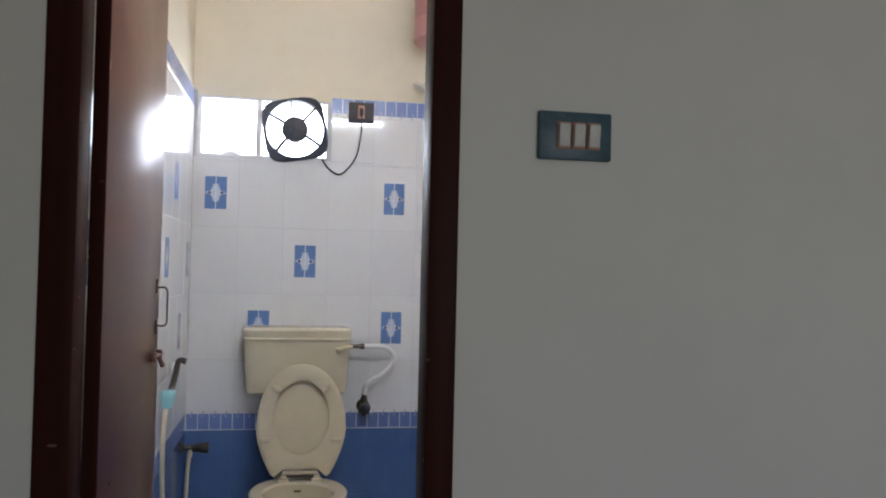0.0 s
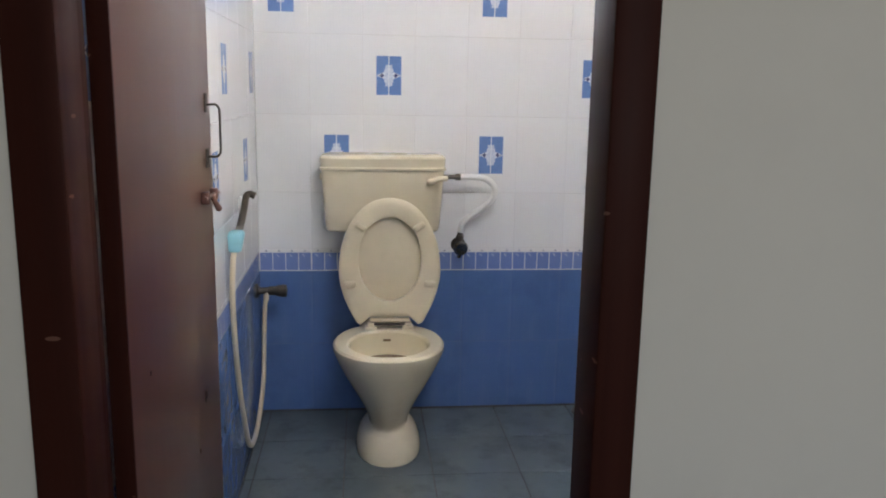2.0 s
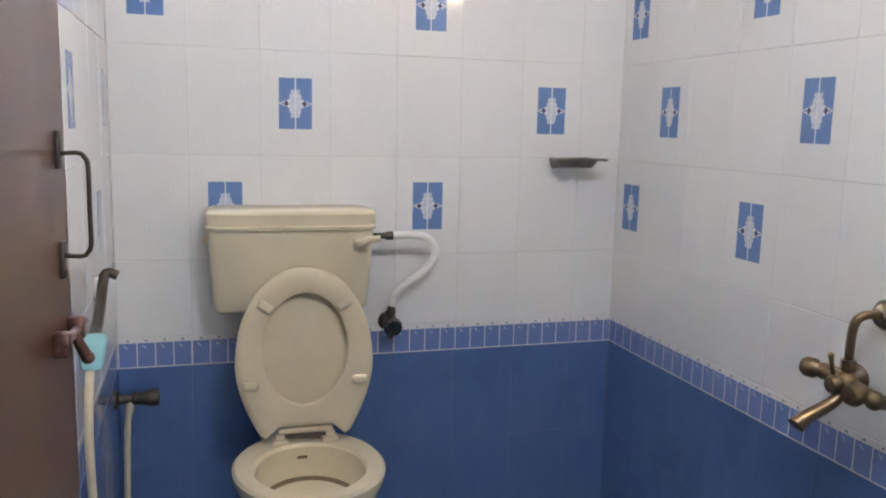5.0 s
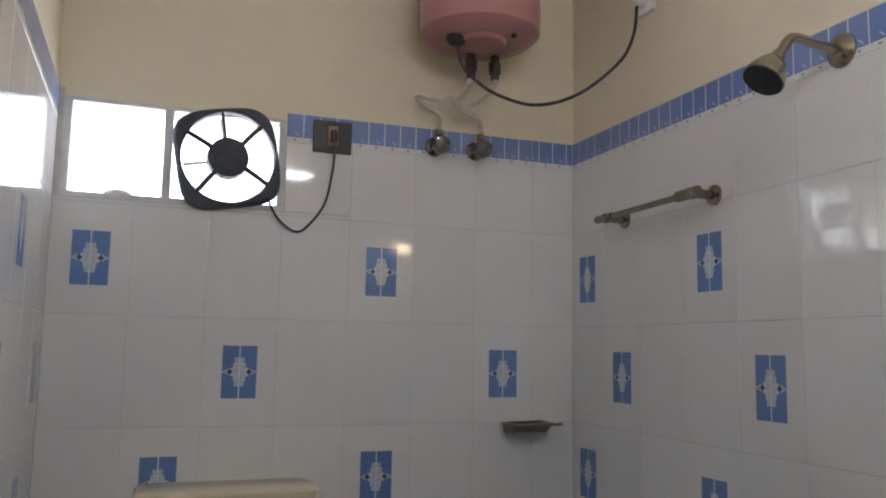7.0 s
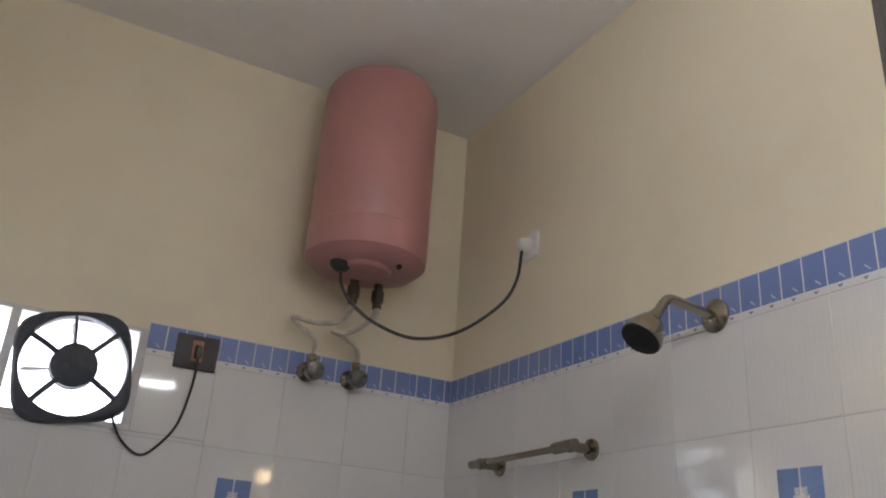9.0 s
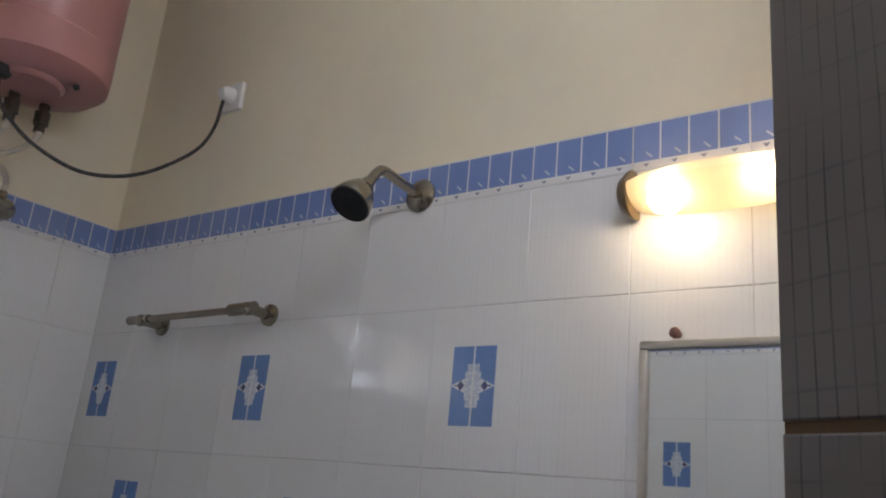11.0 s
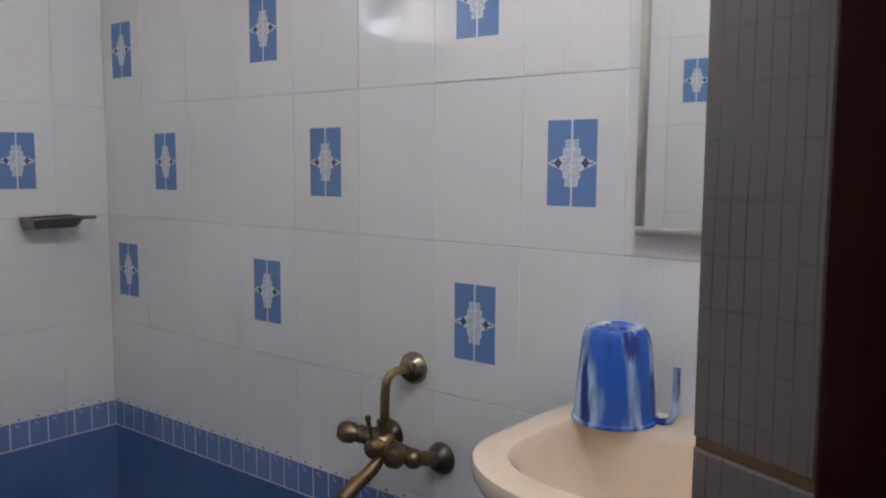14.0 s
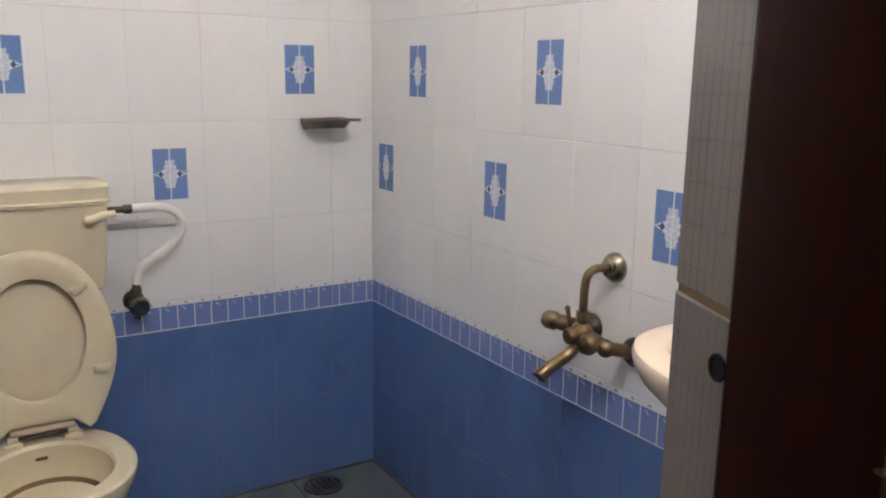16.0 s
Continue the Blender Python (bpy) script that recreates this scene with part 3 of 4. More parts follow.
# ---- water heater with its valves and flex ----
GX, GY, GR = -0.426, -0.212, 0.178
heater = thing("water_heater", (GX, GY, 2.3), "pink enamelled storage water heater hung high on the wall", "water heater")
prof = [(2.318, 0.06), (2.312, 0.10), (2.322, 0.150), (2.345, 0.176), (2.375, GR), (2.428, GR), (2.431, GR - 0.003), (2.436, GR - 0.003), (2.439, GR - 0.001), (2.6, GR - 0.001), (2.86, GR - 0.001),
        (2.90, GR - 0.006), (2.93, 0.155), (2.947, 0.10), (2.952, 0.0)]
part("tank", turned(B(), (GX, GY, 0), (0, 0, 1), prof, 56), M_PINK, heater)
bm = B()
turned(bm, (GX - 0.012, GY - 0.035, 2.335), (0, 0, -1), [(0, 0.084), (0.010, 0.078), (0.024, 0.076), (0.033, 0.068), (0.036, 0.0)], 32)
part("bottom_cover", bm, M_PINK, heater)
part("indicator", turned(B(), (GX + 0.055, GY - 0.115, 2.312), (0.3, -1, 0), [(0, 0.008), (0.008, 0.007), (0.009, 0.0)], 14), M_BLACK, heater)
part("gland", turned(B(), (GX - 0.086, GY - 0.035, 2.328), (0, 0, -1), [(0, 0.034), (0.022, 0.031), (0.034, 0.020), (0.037, 0.0)], 18), M_BLACK, heater)
for x in (GX - 0.055, GX + 0.055):
    part("wall_bracket", box(B(), (x - 0.02, GY + 0.15, 2.75), (x + 0.02, 0.008, 2.80), 0.003), M_PINK, heater)
VX = (-0.490, -0.352)
PX = (-0.428, -0.350)
for px in PX:
    bm = B()
    rod(bm, (px, -0.15, 2.33), (px, -0.15, 2.238), 0.0135)
    turned(bm, (px, -0.15, 2.292), (0, 0, -1), [(0, 0.020), (0.032, 0.020)], 6)
    part("inlet_nipple", bm, M_DARKMETAL, heater)
for vx, px, mid in ((VX[0], PX[0], ((-0.50, -0.07, 2.135), (-0.555, -0.075, 2.165), (-0.575, -0.085, 2.182), (-0.51, -0.095, 2.176), (-0.445, -0.11, 2.19))),
                    (VX[1], PX[1], ((-0.375, -0.07, 2.14), (-0.42, -0.075, 2.158), (-0.455, -0.085, 2.166), (-0.42, -0.10, 2.160), (-0.372, -0.125, 2.19)))):
    valve = thing("angle_valve", (vx, 0, 2.05), "tarnished chrome angle valve under the water heater", "valve", "valves under the water heater")
    part("flange", turned(B(), (vx, 0.0, 2.05), (0, -1, 0), [(0, 0.030), (0.006, 0.029), (0.014, 0.018), (0.045, 0.014)], 22), M_NICKEL, valve)
    bm = B()
    rod(bm, (vx, -0.045, 2.035), (vx, -0.045, 2.092), 0.011)
    turned(bm, (vx, -0.045, 2.078), (0, 0, 1), [(0, 0.014), (0.016, 0.014)], 6)
    part("body", bm, M_NICKEL, valve)
    part("knob", turned(B(), (vx, -0.05, 2.048), (0, -1, -0.25), [(0, 0.014), (0.006, 0.025), (0.020, 0.030), (0.034, 0.026), (0.041, 0.0)], 20), M_DARKCHROME, valve)
    bm = B()
    tube(bm, [(vx, -0.045, 2.09), (vx, -0.05, 2.115), *mid, (px, -0.15, 2.225), (px, -0.15, 2.25)], lambda t: 0.0095 if t > 0.8 else 0.0075, 10)
    tagged(part("connection_pipe", bm, M_PIPE), "thin pale connection pipe looping to the water heater", "pipe", "pipes of the water heater")
cord = B()
tube(cord, [(GX - 0.086, GY - 0.035, 2.30), (-0.505, -0.255, 2.245), (-0.475, -0.272, 2.195), (-0.405, -0.29, 2.147), (-0.30, -0.327, 2.118), (-0.185, -0.37, 2.152), (-0.078, -0.41, 2.245), (-0.038, -0.425, 2.325), (-0.028, -0.432, 2.415)], 0.0048, 10)
tagged(part("power_cord", cord, M_FLEX), "black power cord drooping from heater to wall socket", "cable")
sock = thing("heater_socket", (0, -0.435, 2.44), "white wall socket with a white plug", "socket")
part("plate", box(B(), (-0.006, -0.475, 2.395), (D, -0.395, 2.475), 0.003), M_WHITEPL, sock)
part("plug_top", turned(B(), (-0.005, -0.432, 2.438), (-1, 0, -0.15), [(0, 0.024), (0.02, 0.023), (0.035, 0.015), (0.04, 0.0)], 18), M_WHITEPL, sock)

# ---- right wall: shower, rail, mixer, mirror, lamp ----
shower = thing("shower", (0, -1.128, 2.045), "tarnished wall shower with a dark rose", "shower")
part("flange", turned(B(), (0.0, -1.128, 2.045), (-1, 0, 0), [(0, 0.036), (0.005, 0.036), (0.014, 0.024), (0.018, 0.013)], 26), M_NICKEL, shower)
arm = [(-0.01, -1.128, 2.044), (-0.07, -1.129, 2.049), (-0.122, -1.13, 2.053), (-0.141, -1.13, 2.045), (-0.158, -1.13, 2.022), (-0.172, -1.13, 2.003)]
part("arm", tube(B(), arm, 0.0105, 12), M_NICKEL, shower)
ax0, axd = Vector((-0.165, -1.13, 2.014)), Vector((-0.58, 0.0, -0.81)).normalized()
part("rose", turned(B(), ax0, axd, [(0, 0.013), (0.018, 0.015), (0.026, 0.026), (0.048, 0.036), (0.068, 0.0415), (0.073, 0.041)], 30), M_NICKEL, shower)
part("spray_plate", turned(B(), ax0 + axd * 0.0725, axd, [(0, 0.0405), (0.003, 0.039), (0.004, 0.0)], 30), M_BLACK, shower, "dark rubber spray plate")

rail = thing("towel_rail", (0, -0.52, 1.815), "worn nickel towel rail on the tiled wall", "towel rail")
part("bar", rod(B(), (-0.062, -0.70, 1.815), (-0.062, -0.27, 1.812), 0.0085, 16), M_NICKEL, rail)
for y, z in ((-0.72, 1.817), (-0.318, 1.812)):
    bm = B()
    turned(bm, (0, y, z - 0.003), (-1, 0, 0), [(0, 0.026), (0.007, 0.025), (0.012, 0.012), (0.055, 0.012), (0.066, 0.016), (0.074, 0.014), (0.078, 0.0)], 22)
    post = part("post", bm, M_NICKEL, rail)
part("sleeve", rod(B(), (-0.062, -0.735, 1.817), (-0.062, -0.655, 1.8155), 0.0145, 18), M_NICKEL, rail)
part("sleeve", rod(B(), (-0.062, -0.345, 1.8125), (-0.062, -0.262, 1.812), 0.0115, 18), M_NICKEL, rail)

mixer = thing("wall_mixer", (0, -1.13, 0.79), "tarnished brass wall mixer tap with two handles and spout", "tap")
part("upper_flange", turned(B(), (0, -1.147, 0.941), (-1, 0, 0), [(0, 0.033), (0.010, 0.032), (0.024, 0.021), (0.028, 0.012)], 26), M_NICKEL, mixer)
part("riser", tube(B(), [(-0.02, -1.147, 0.941), (-0.055, -1.146, 0.944), (-0.077, -1.144, 0.932), (-0.083, -1.142, 0.90), (-0.082, -1.14, 0.82)], 0.0092, 12), M_BRASS, mixer)
part("riser_nut", turned(B(), (-0.082, -1.14, 0.852), (0, 0, -1), [(0, 0.016), (0.022, 0.016)], 6), M_BRASS, mixer, smooth=False)
bm = B()
rod(bm, (-0.080, -1.072, 0.810), (-0.080, -1.212, 0.791), 0.0165, 18)
ball(bm, (-0.081, -1.138, 0.805), 0.024)
ball(bm, (-0.080, -1.212, 0.790), 0.0195)
ball(bm, (-0.080, -1.074, 0.809), 0.0185)
part("body", bm, M_BRASS, mixer)
for y, z in ((-1.078, 0.808), (-1.212, 0.788)):
    bm = B()
    tube(bm, [(-0.080, y, z), (-0.055, y - 0.002, z - 0.004), (-0.018, y - 0.005, z - 0.016)], 0.0145, 14)
    union = part("wall_union", bm, M_BRASS, mixer)
    part("flange", turned(B(), (0, y - 0.006, z - 0.018), (-1, 0, 0), [(0, 0.032), (0.008, 0.031), (0.020, 0.020), (0.024, 0.016)], 26), M_DARKMETAL, union)
bm = B()
turned(bm, (-0.082, -1.076, 0.809), (-0.35, 1, 0.05), [(0, 0.015), (0.012, 0.016), (0.018, 0.021), (0.036, 0.022), (0.046, 0.017), (0.050, 0.0)], 22)
part("handle", bm, M_BRASS, mixer)
bm = B()
turned(bm, (-0.088, -1.186, 0.796), (-1, -0.1, 0), [(0, 0.016), (0.008, 0.021), (0.022, 0.0235), (0.034, 0.018), (0.040, 0.0)], 22)
part("handle", bm, M_BRASS, mixer)
bm = B()
turned(bm, (-0.092, -1.136, 0.802), (-1, 0, -0.1), [(0, 0.018), (0.016, 0.0195), (0.028, 0.016), (0.032, 0.0)], 20)
part("diverter", bm, M_BRASS, mixer)
bm = B()
rod(bm, (-0.106, -1.128, 0.818), (-0.110, -1.122, 0.856), 0.004, r2=0.005)
ball(bm, (-0.110, -1.122, 0.858), 0.0065)
part("lever", bm, M_BRASS, mixer)
part("spout", tube(B(), [(-0.082, -1.140, 0.795), (-0.100, -1.138, 0.772), (-0.122, -1.135, 0.755), (-0.160, -1.131, 0.737), (-0.182, -1.129, 0.722), (-0.187, -1.129, 0.718)], lambda t: 0.0122 + 0.0065 * t * t - (0.007 if t > 0.98 else 0), 14), M_BRASS, mixer)

mirror = thing("mirror", (0, -1.82, 1.25), "wall mirror in a thin dull aluminium frame", "mirror")
MY0, MY1, MZ0, MZ1 = -2.02, -1.624, 1.237, 1.715
part("glass", box(B(), (-0.018, MY0 + 0.01, MZ0 + 0.01), (-0.004, MY1 - 0.01, MZ1 - 0.01), 0.0, 2, pose(0, 0, 0, 0, 0.28, 0)), M_MIRROR, mirror, smooth=False)
for lo, hi in (((-0.024, MY0, MZ0), (0.0, MY1, MZ0 + 0.014)), ((-0.024, MY0, MZ1 - 0.014), (0.0, MY1, MZ1)),
               ((-0.024, MY0, MZ0 + 0.014), (0.0, MY0 + 0.014, MZ1 - 0.014)), ((-0.024, MY1 - 0.014, MZ0 + 0.014), (0.0, MY1, MZ1 - 0.014))):
    part("frame_bar", box(B(), lo, hi, 0.003), M_ALU, mirror)
for y in (-1.68, -1.95):
    bm = B()
    turned(bm, (0, y, 1.728), (-1, 0, 0), [(0, 0.006), (0.010, 0.005), (0.012, 0.009), (0.018, 0.009), (0.021, 0.005), (0.021, 0.0)], 16)
    part("fixing_screw", bm, M_BOLT, mirror, "reddish tarnished mirror screw")

lamp = thing("wall_lamp", (0, -1.72, 1.96), "lit wall lamp with an amber glass shade", "lamp")
part("back_plate", box(B(), (-0.014, -1.85, 1.945), (0.0, -1.65, 2.0), 0.004), M_NICKEL, lamp)
bm = B()
rings = []
for k in range(9):
    a = math.pi * k / 8
    y = -1.752 - 0.164 * math.cos(a)
    s = max(0.12, math.sin(a)) ** 0.6
    rings.append([Vector((-0.012 - 0.078 * s * math.cos(b), y, 1.972 - (0.047 if b > 0 else 0.026) * s * math.sin(b))) for b in (math.radians(-88 + 213 * j / 9) for j in range(10))])
vs = [[bm.verts.new(p) for p in r] for r in rings]
for a, b in zip(vs, vs[1:]):
    for i in range(9):
        bm.faces.new((a[i], a[i + 1], b[i + 1], b[i]))
shade = part("shade", bm, M_SHADE, lamp, "amber glass shade")
sol = shade.modifiers.new("thick", "SOLIDIFY")
sol.thickness = 0.003
for y, d in ((-1.588, -1), (-1.916, 1)):
    part("end_cap", turned(B(), (-0.022, y, 1.966), (0, d, 0), [(0, 0.0), (0.001, 0.026), (0.004, 0.031), (0.020, 0.043), (0.023, 0.043), (0.023, 0.038)], 24), M_BRASS, lamp, "tarnished metal cap of the shade")
bm = B()
turned(bm, (-0.072, -1.685, 1.970), (0, 0, -1), [(0, 0.012), (0.012, 0.016), (0.026, 0.026), (0.044, 0.028), (0.058, 0.019), (0.063, 0.0)], 22)
part("bulb", bm, M_BULB, lamp)
bm = B()
turned(bm, (-0.058, -1.875, 1.962), (0, 1, 0), [(0, 0.014), (0.03, 0.014), (0.06, 0.013), (0.075, 0.0)], 16)
part("bulb", bm, M_BULB, lamp)

# ---- front wall: tube light over the door ----
TZ, TA, TB, TY = 2.352, -1.10, -0.50, Y0 - D
tube_light = thing("tube_light", ((TA + TB) / 2, TY, TZ), "lit white fluorescent tube on a batten over the door", "lamp")
part("batten", box(B(), (TA + 0.01, TY, TZ - 0.022), (TB - 0.01, TY + 0.032, TZ + 0.022), 0.004), M_WHITEPL, tube_light)
for x0, x1 in ((TA - 0.008, TA + 0.012), (TB - 0.012, TB + 0.008)):
    part("end_holder", box(B(), (x0, TY, TZ - 0.024), (x1, TY + 0.075, TZ + 0.024), 0.005), M_WHITEPL, tube_light)
part("tube", rod(B(), (TA + 0.012, TY + 0.056, TZ), (TB - 0.012, TY + 0.056, TZ), 0.0135, 20), M_TUBE, tube_light)

# ---- wash basin, mug ----
basin = thing("wash_basin", (0, -1.76, 0.75), "cream ceramic wall-hung wash basin", "wash basin")


BY = -1.745


def basin_ring(z, grow, depth, n=60):
    """D-shaped outline: square at the wall, rounded in front."""
    depth *= 0.957
    half, split = 0.231 + grow, -0.26 * depth / 0.43
    out = []
    for i in range(n):
        a = 2 * math.pi * i / n
        c, s = math.cos(a), math.sin(a)
        if s < 0:
            out.append(Vector((split + s * (depth + split), BY + math.copysign(abs(c) ** 0.96, c) * half, z)))
        else:
            out.append(Vector((split - abs(s) ** 0.3 * split, BY + math.copysign(abs(c) ** 0.25, c) * half, z)))
    return out


def inner_ring(z, size, shift=0.0, n=60):
    out = []
    for i in range(n):
        a = 2 * math.pi * i / n
        c, s = math.cos(a), math.sin(a)
        out.append(Vector((-0.240 + shift + math.copysign(abs(s) ** (0.10 if s > 0 else 0.82), s) * 0.137 * size, BY + math.copysign(abs(c) ** (0.14 if s > 0 else 0.80), c) * 0.178 * size, z)))
    return out


bm = B()
loft(bm, [basin_ring(0.715, -0.165, 0.15), basin_ring(0.745, -0.13, 0.22), basin_ring(0.80, -0.092, 0.305), basin_ring(0.86, -0.043, 0.390), basin_ring(0.905, -0.011, 0.436), basin_ring(0.925, -0.002, 0.447), basin_ring(0.940, 0.0, 0.450), basin_ring(0.948, -0.003, 0.447),
          basin_ring(0.951, -0.010, 0.440), inner_ring(0.9505, 1.0), inner_ring(0.946, 0.972, 0.001), inner_ring(0.932, 0.93, 0.006), inner_ring(0.905, 0.87, 0.012), inner_ring(0.875, 0.79, 0.020), inner_ring(0.848, 0.69, 0.030), inner_ring(0.826, 0.57, 0.040),
          inner_ring(0.809, 0.43, 0.048), inner_ring(0.797, 0.27, 0.052), inner_ring(0.791, 0.14, 0.052), inner_ring(0.789, 0.06, 0.052)])
part("bowl", bm, M_BASIN, basin)
part("waste", turned(B(), (-0.188, BY, 0.786), (0, 0, 1), [(0, 0.03), (0.003, 0.029), (0.004, 0.018), (0.002, 0.0)], 20), M_STEEL, basin)
ptap = part("pillar_tap", turned(B(), (-0.055, -1.79, 0.948), (0, 0, 1), [(0, 0.024), (0.006, 0.022), (0.01, 0.014), (0.05, 0.013), (0.065, 0.02), (0.085, 0.02), (0.09, 0.0)], 20), M_STEEL, basin)
part("nozzle", tube(B(), [(-0.055, -1.79, 0.985), (-0.10, -1.79, 0.99), (-0.135, -1.79, 0.972)], 0.010, 12), M_STEEL, ptap)
part("trap", tube(B(), [(-0.188, -1.745, 0.72), (-0.188, -1.745, 0.60), (-0.16, -1.745, 0.56), (-0.12, -1.745, 0.56), (0.0, -1.745, 0.56)], 0.02, 14), M_WHITEPL, basin)

MUX, MUY, MUZ = -0.072, -1.623, 0.950
mug = thing("bath_mug", (MUX, MUY, MUZ), "blue and white marbled plastic mug, upside down on the basin", "mug")
prof = [(0.0, 0.058), (0.0, 0.067), (0.005, 0.068), (0.008, 0.0645), (0.05, 0.0615), (0.10, 0.0565), (0.128, 0.053), (0.140, 0.050), (0.147, 0.045), (0.148, 0.041), (0.145, 0.039), (0.145, 0.0)]
part("cup", turned(B(), (MUX, MUY, MUZ), (0, 0, 1), prof, 40), M_MUG, mug)
bm = B()
for k in range(3):
    a = math.radians(60 * k)
    d = Vector((math.cos(a), math.sin(a), 0)) * 0.037
    rod(bm, Vector((MUX, MUY, MUZ + 0.1455)) - d, Vector((MUX, MUY, MUZ + 0.1455)) + d, 0.0016, 6)
part("base_ribs", bm, M_MUG, mug)
bm = B()
hd = Vector((0.2, -0.98, 0)).normalized()
c0 = Vector((MUX, MUY, MUZ + 0.006))
tube(bm, [c0 + hd * 0.062, c0 + hd * 0.076, c0 + hd * 0.088 + Vector((0, 0, 0.006)), c0 + hd * 0.093 + Vector((0, 0, 0.03)), c0 + hd * 0.094 + Vector((0, 0, 0.086))], 0.0056, 10)
part("handle", bm, M_MUG, mug)

# ---- back wall: soap dish, cistern valve ----
dish = thing("soap_dish", (-0.18, 0, 1.19), "dark tarnished metal soap dish on the tiled wall", "soap dish")
bm = B()
rim = [Vector((-0.252, -0.004, 1.202)), Vector((-0.252, -0.085, 1.200)), Vector((-0.240, -0.098, 1.199)), Vector((-0.13, -0.098, 1.203)), Vector((-0.112, -0.085, 1.203)), Vector((-0.112, -0.004, 1.206))]
low = [Vector((-0.24, -0.004, 1.168)), Vector((-0.24, -0.07, 1.176)), Vector((-0.232, -0.08, 1.177)), Vector((-0.14, -0.08, 1.176)), Vector((-0.13, -0.07, 1.175)), Vector((-0.13, -0.004, 1.176))]
inn = [q + Vector((0.005 if q.x < -0.18 else -0.005, 0.004 if q.y < -0.05 else 0, 0)) for q in rim]
inlow = [q + Vector((0.005 if q.x < -0.18 else -0.005, 0.004 if q.y < -0.05 else 0, 0.005)) for q in low]
loft(bm, [low, rim, inn, inlow])
part("tray", bm, M_DISH, dish, smooth=False)
bm = B()
tube(bm, [(-0.255, -0.03, 1.202), (-0.254, -0.10, 1.201), (-0.18, -0.108, 1.204), (-0.10, -0.10, 1.201), (-0.07, -0.045, 1.199)], 0.0045, 8)
part("rim_wire", bm, M_DISH, dish)

av = thing("angle_valve", (-0.773, 0, 0.69), "blackened brass stop valve beside the cistern", "valve")
part("flange", turned(B(), (-0.773, 0, 0.692), (0, -1, 0), [(0, 0.030), (0.006, 0.029), (0.014, 0.016), (0.05, 0.015)], 22), M_DARKMETAL, av)
# short grey rod stands in for the shadow below the knob
part("tail", rod(B(), (-0.773, -0.045, 0.672), (-0.773, -0.042, 0.646), 0.010, 14, 0.008), M_DARKCHROME, av)
bm = B()
rod(bm, (-0.772, -0.045, 0.68), (-0.771, -0.045, 0.752), 0.011)
turned(bm, (-0.772, -0.045, 0.722), (0, 0, 1), [(0, 0.015), (0.016, 0.015)], 6)
part("body", bm, M_DARKMETAL, av)
part("knob", turned(B(), (-0.773, -0.045, 0.690), (0.15, -1, -0.1), [(0, 0.016), (0.008, 0.026), (0.022, 0.030), (0.036, 0.024), (0.040, 0.0)], 22), M_DARKCHROME, av)
bm = B()
tube(bm, [(-0.771, -0.045, 0.75), (-0.765, -0.05, 0.785), (-0.735, -0.06, 0.815), (-0.685, -0.065, 0.85), (-0.648, -0.07, 0.89), (-0.645, -0.075, 0.93), (-0.675, -0.08, 0.962), (-0.72, -0.085, 0.972), (-0.785, -0.09, 0.972)], 0.0122, 12)
tagged(part("inlet_hose", bm, M_WHITEPL), "white plastic hose looping from stop valve to cistern", "hose")

# ---- toilet ----
TX = -1.062
toilet = thing("toilet", (TX, -0.3, 0), "cream ceramic toilet with its lid and seat raised", "toilet")
rings = []
for z, yc, rx, ry, p in ((0.0, -0.335, 0.117, 0.205, 2.2), (0.012, -0.335, 0.118, 0.206, 2.2), (0.035, -0.335, 0.115, 0.202, 2.2), (0.055, -0.335, 0.109, 0.193, 2.2), (0.072, -0.335, 0.101, 0.180, 2.1), (0.087, -0.335, 0.090, 0.166, 2.1), (0.099, -0.335, 0.078, 0.153, 2.0), (0.108, -0.335, 0.0715, 0.149, 2.0), (0.126, -0.335, 0.0735, 0.151, 2.0),
                          (0.172, -0.337, 0.093, 0.172, 2.0), (0.22, -0.341, 0.119, 0.190, 2.0), (0.265, -0.346, 0.146, 0.205, 2.0), (0.31, -0.350, 0.170, 0.215, 2.0), (0.35, -0.356, 0.187, 0.224, 2.05), (0.385, -0.36, 0.200, 0.228, 2.1), (0.398, -0.36, 0.200, 0.228, 2.1), (0.405, -0.36, 0.192, 0.22, 2.1),
                          (0.405, -0.385, 0.148, 0.165, 2.0), (0.396, -0.385, 0.141, 0.158, 2.0), (0.36, -0.385, 0.143, 0.160, 2.0), (0.31, -0.38, 0.128, 0.145, 2.0), (0.27, -0.37, 0.095, 0.11, 2.0), (0.24, -0.36, 0.06, 0.07, 2.0)):
    rings.append(oval(TX, yc, z, rx, ry, 56, p))
part("bowl", loft(B(), rings), M_CERAMIC, toilet)
bm = B()
loft(bm, [oval(TX, -0.3785, 0.298, 0.118, 0.135, 48), oval(TX, -0.3785, 0.303, 0.1215, 0.1385, 48)])
part("water", bm, M_CERAMIC, toilet, "standing water in the bowl")
bm = B()
loft(bm, [oval(TX, -0.379, 0.302, 0.118, 0.135, 48), oval(TX, -0.380, 0.312, 0.1255, 0.1425, 48), oval(TX, -0.380, 0.3125, 0.1300, 0.147, 48), oval(TX, -0.379, 0.302, 0.1255, 0.1425, 48)], closed=True)
part("stain_ring", bm, M_STAIN, toilet, "brown stain at the water line")
part("hinge_shelf", box(B(), (TX - 0.105, -0.195, 0.33), (TX + 0.105, -0.03, 0.400), 0.022, 4), M_CERAMIC, toilet)
part("maker_mark", box(B(), (TX - 0.016, -0.2290, 0.362), (TX + 0.012, -0.2235, 0.370)), M_STAIN, toilet, "small dark printed mark")


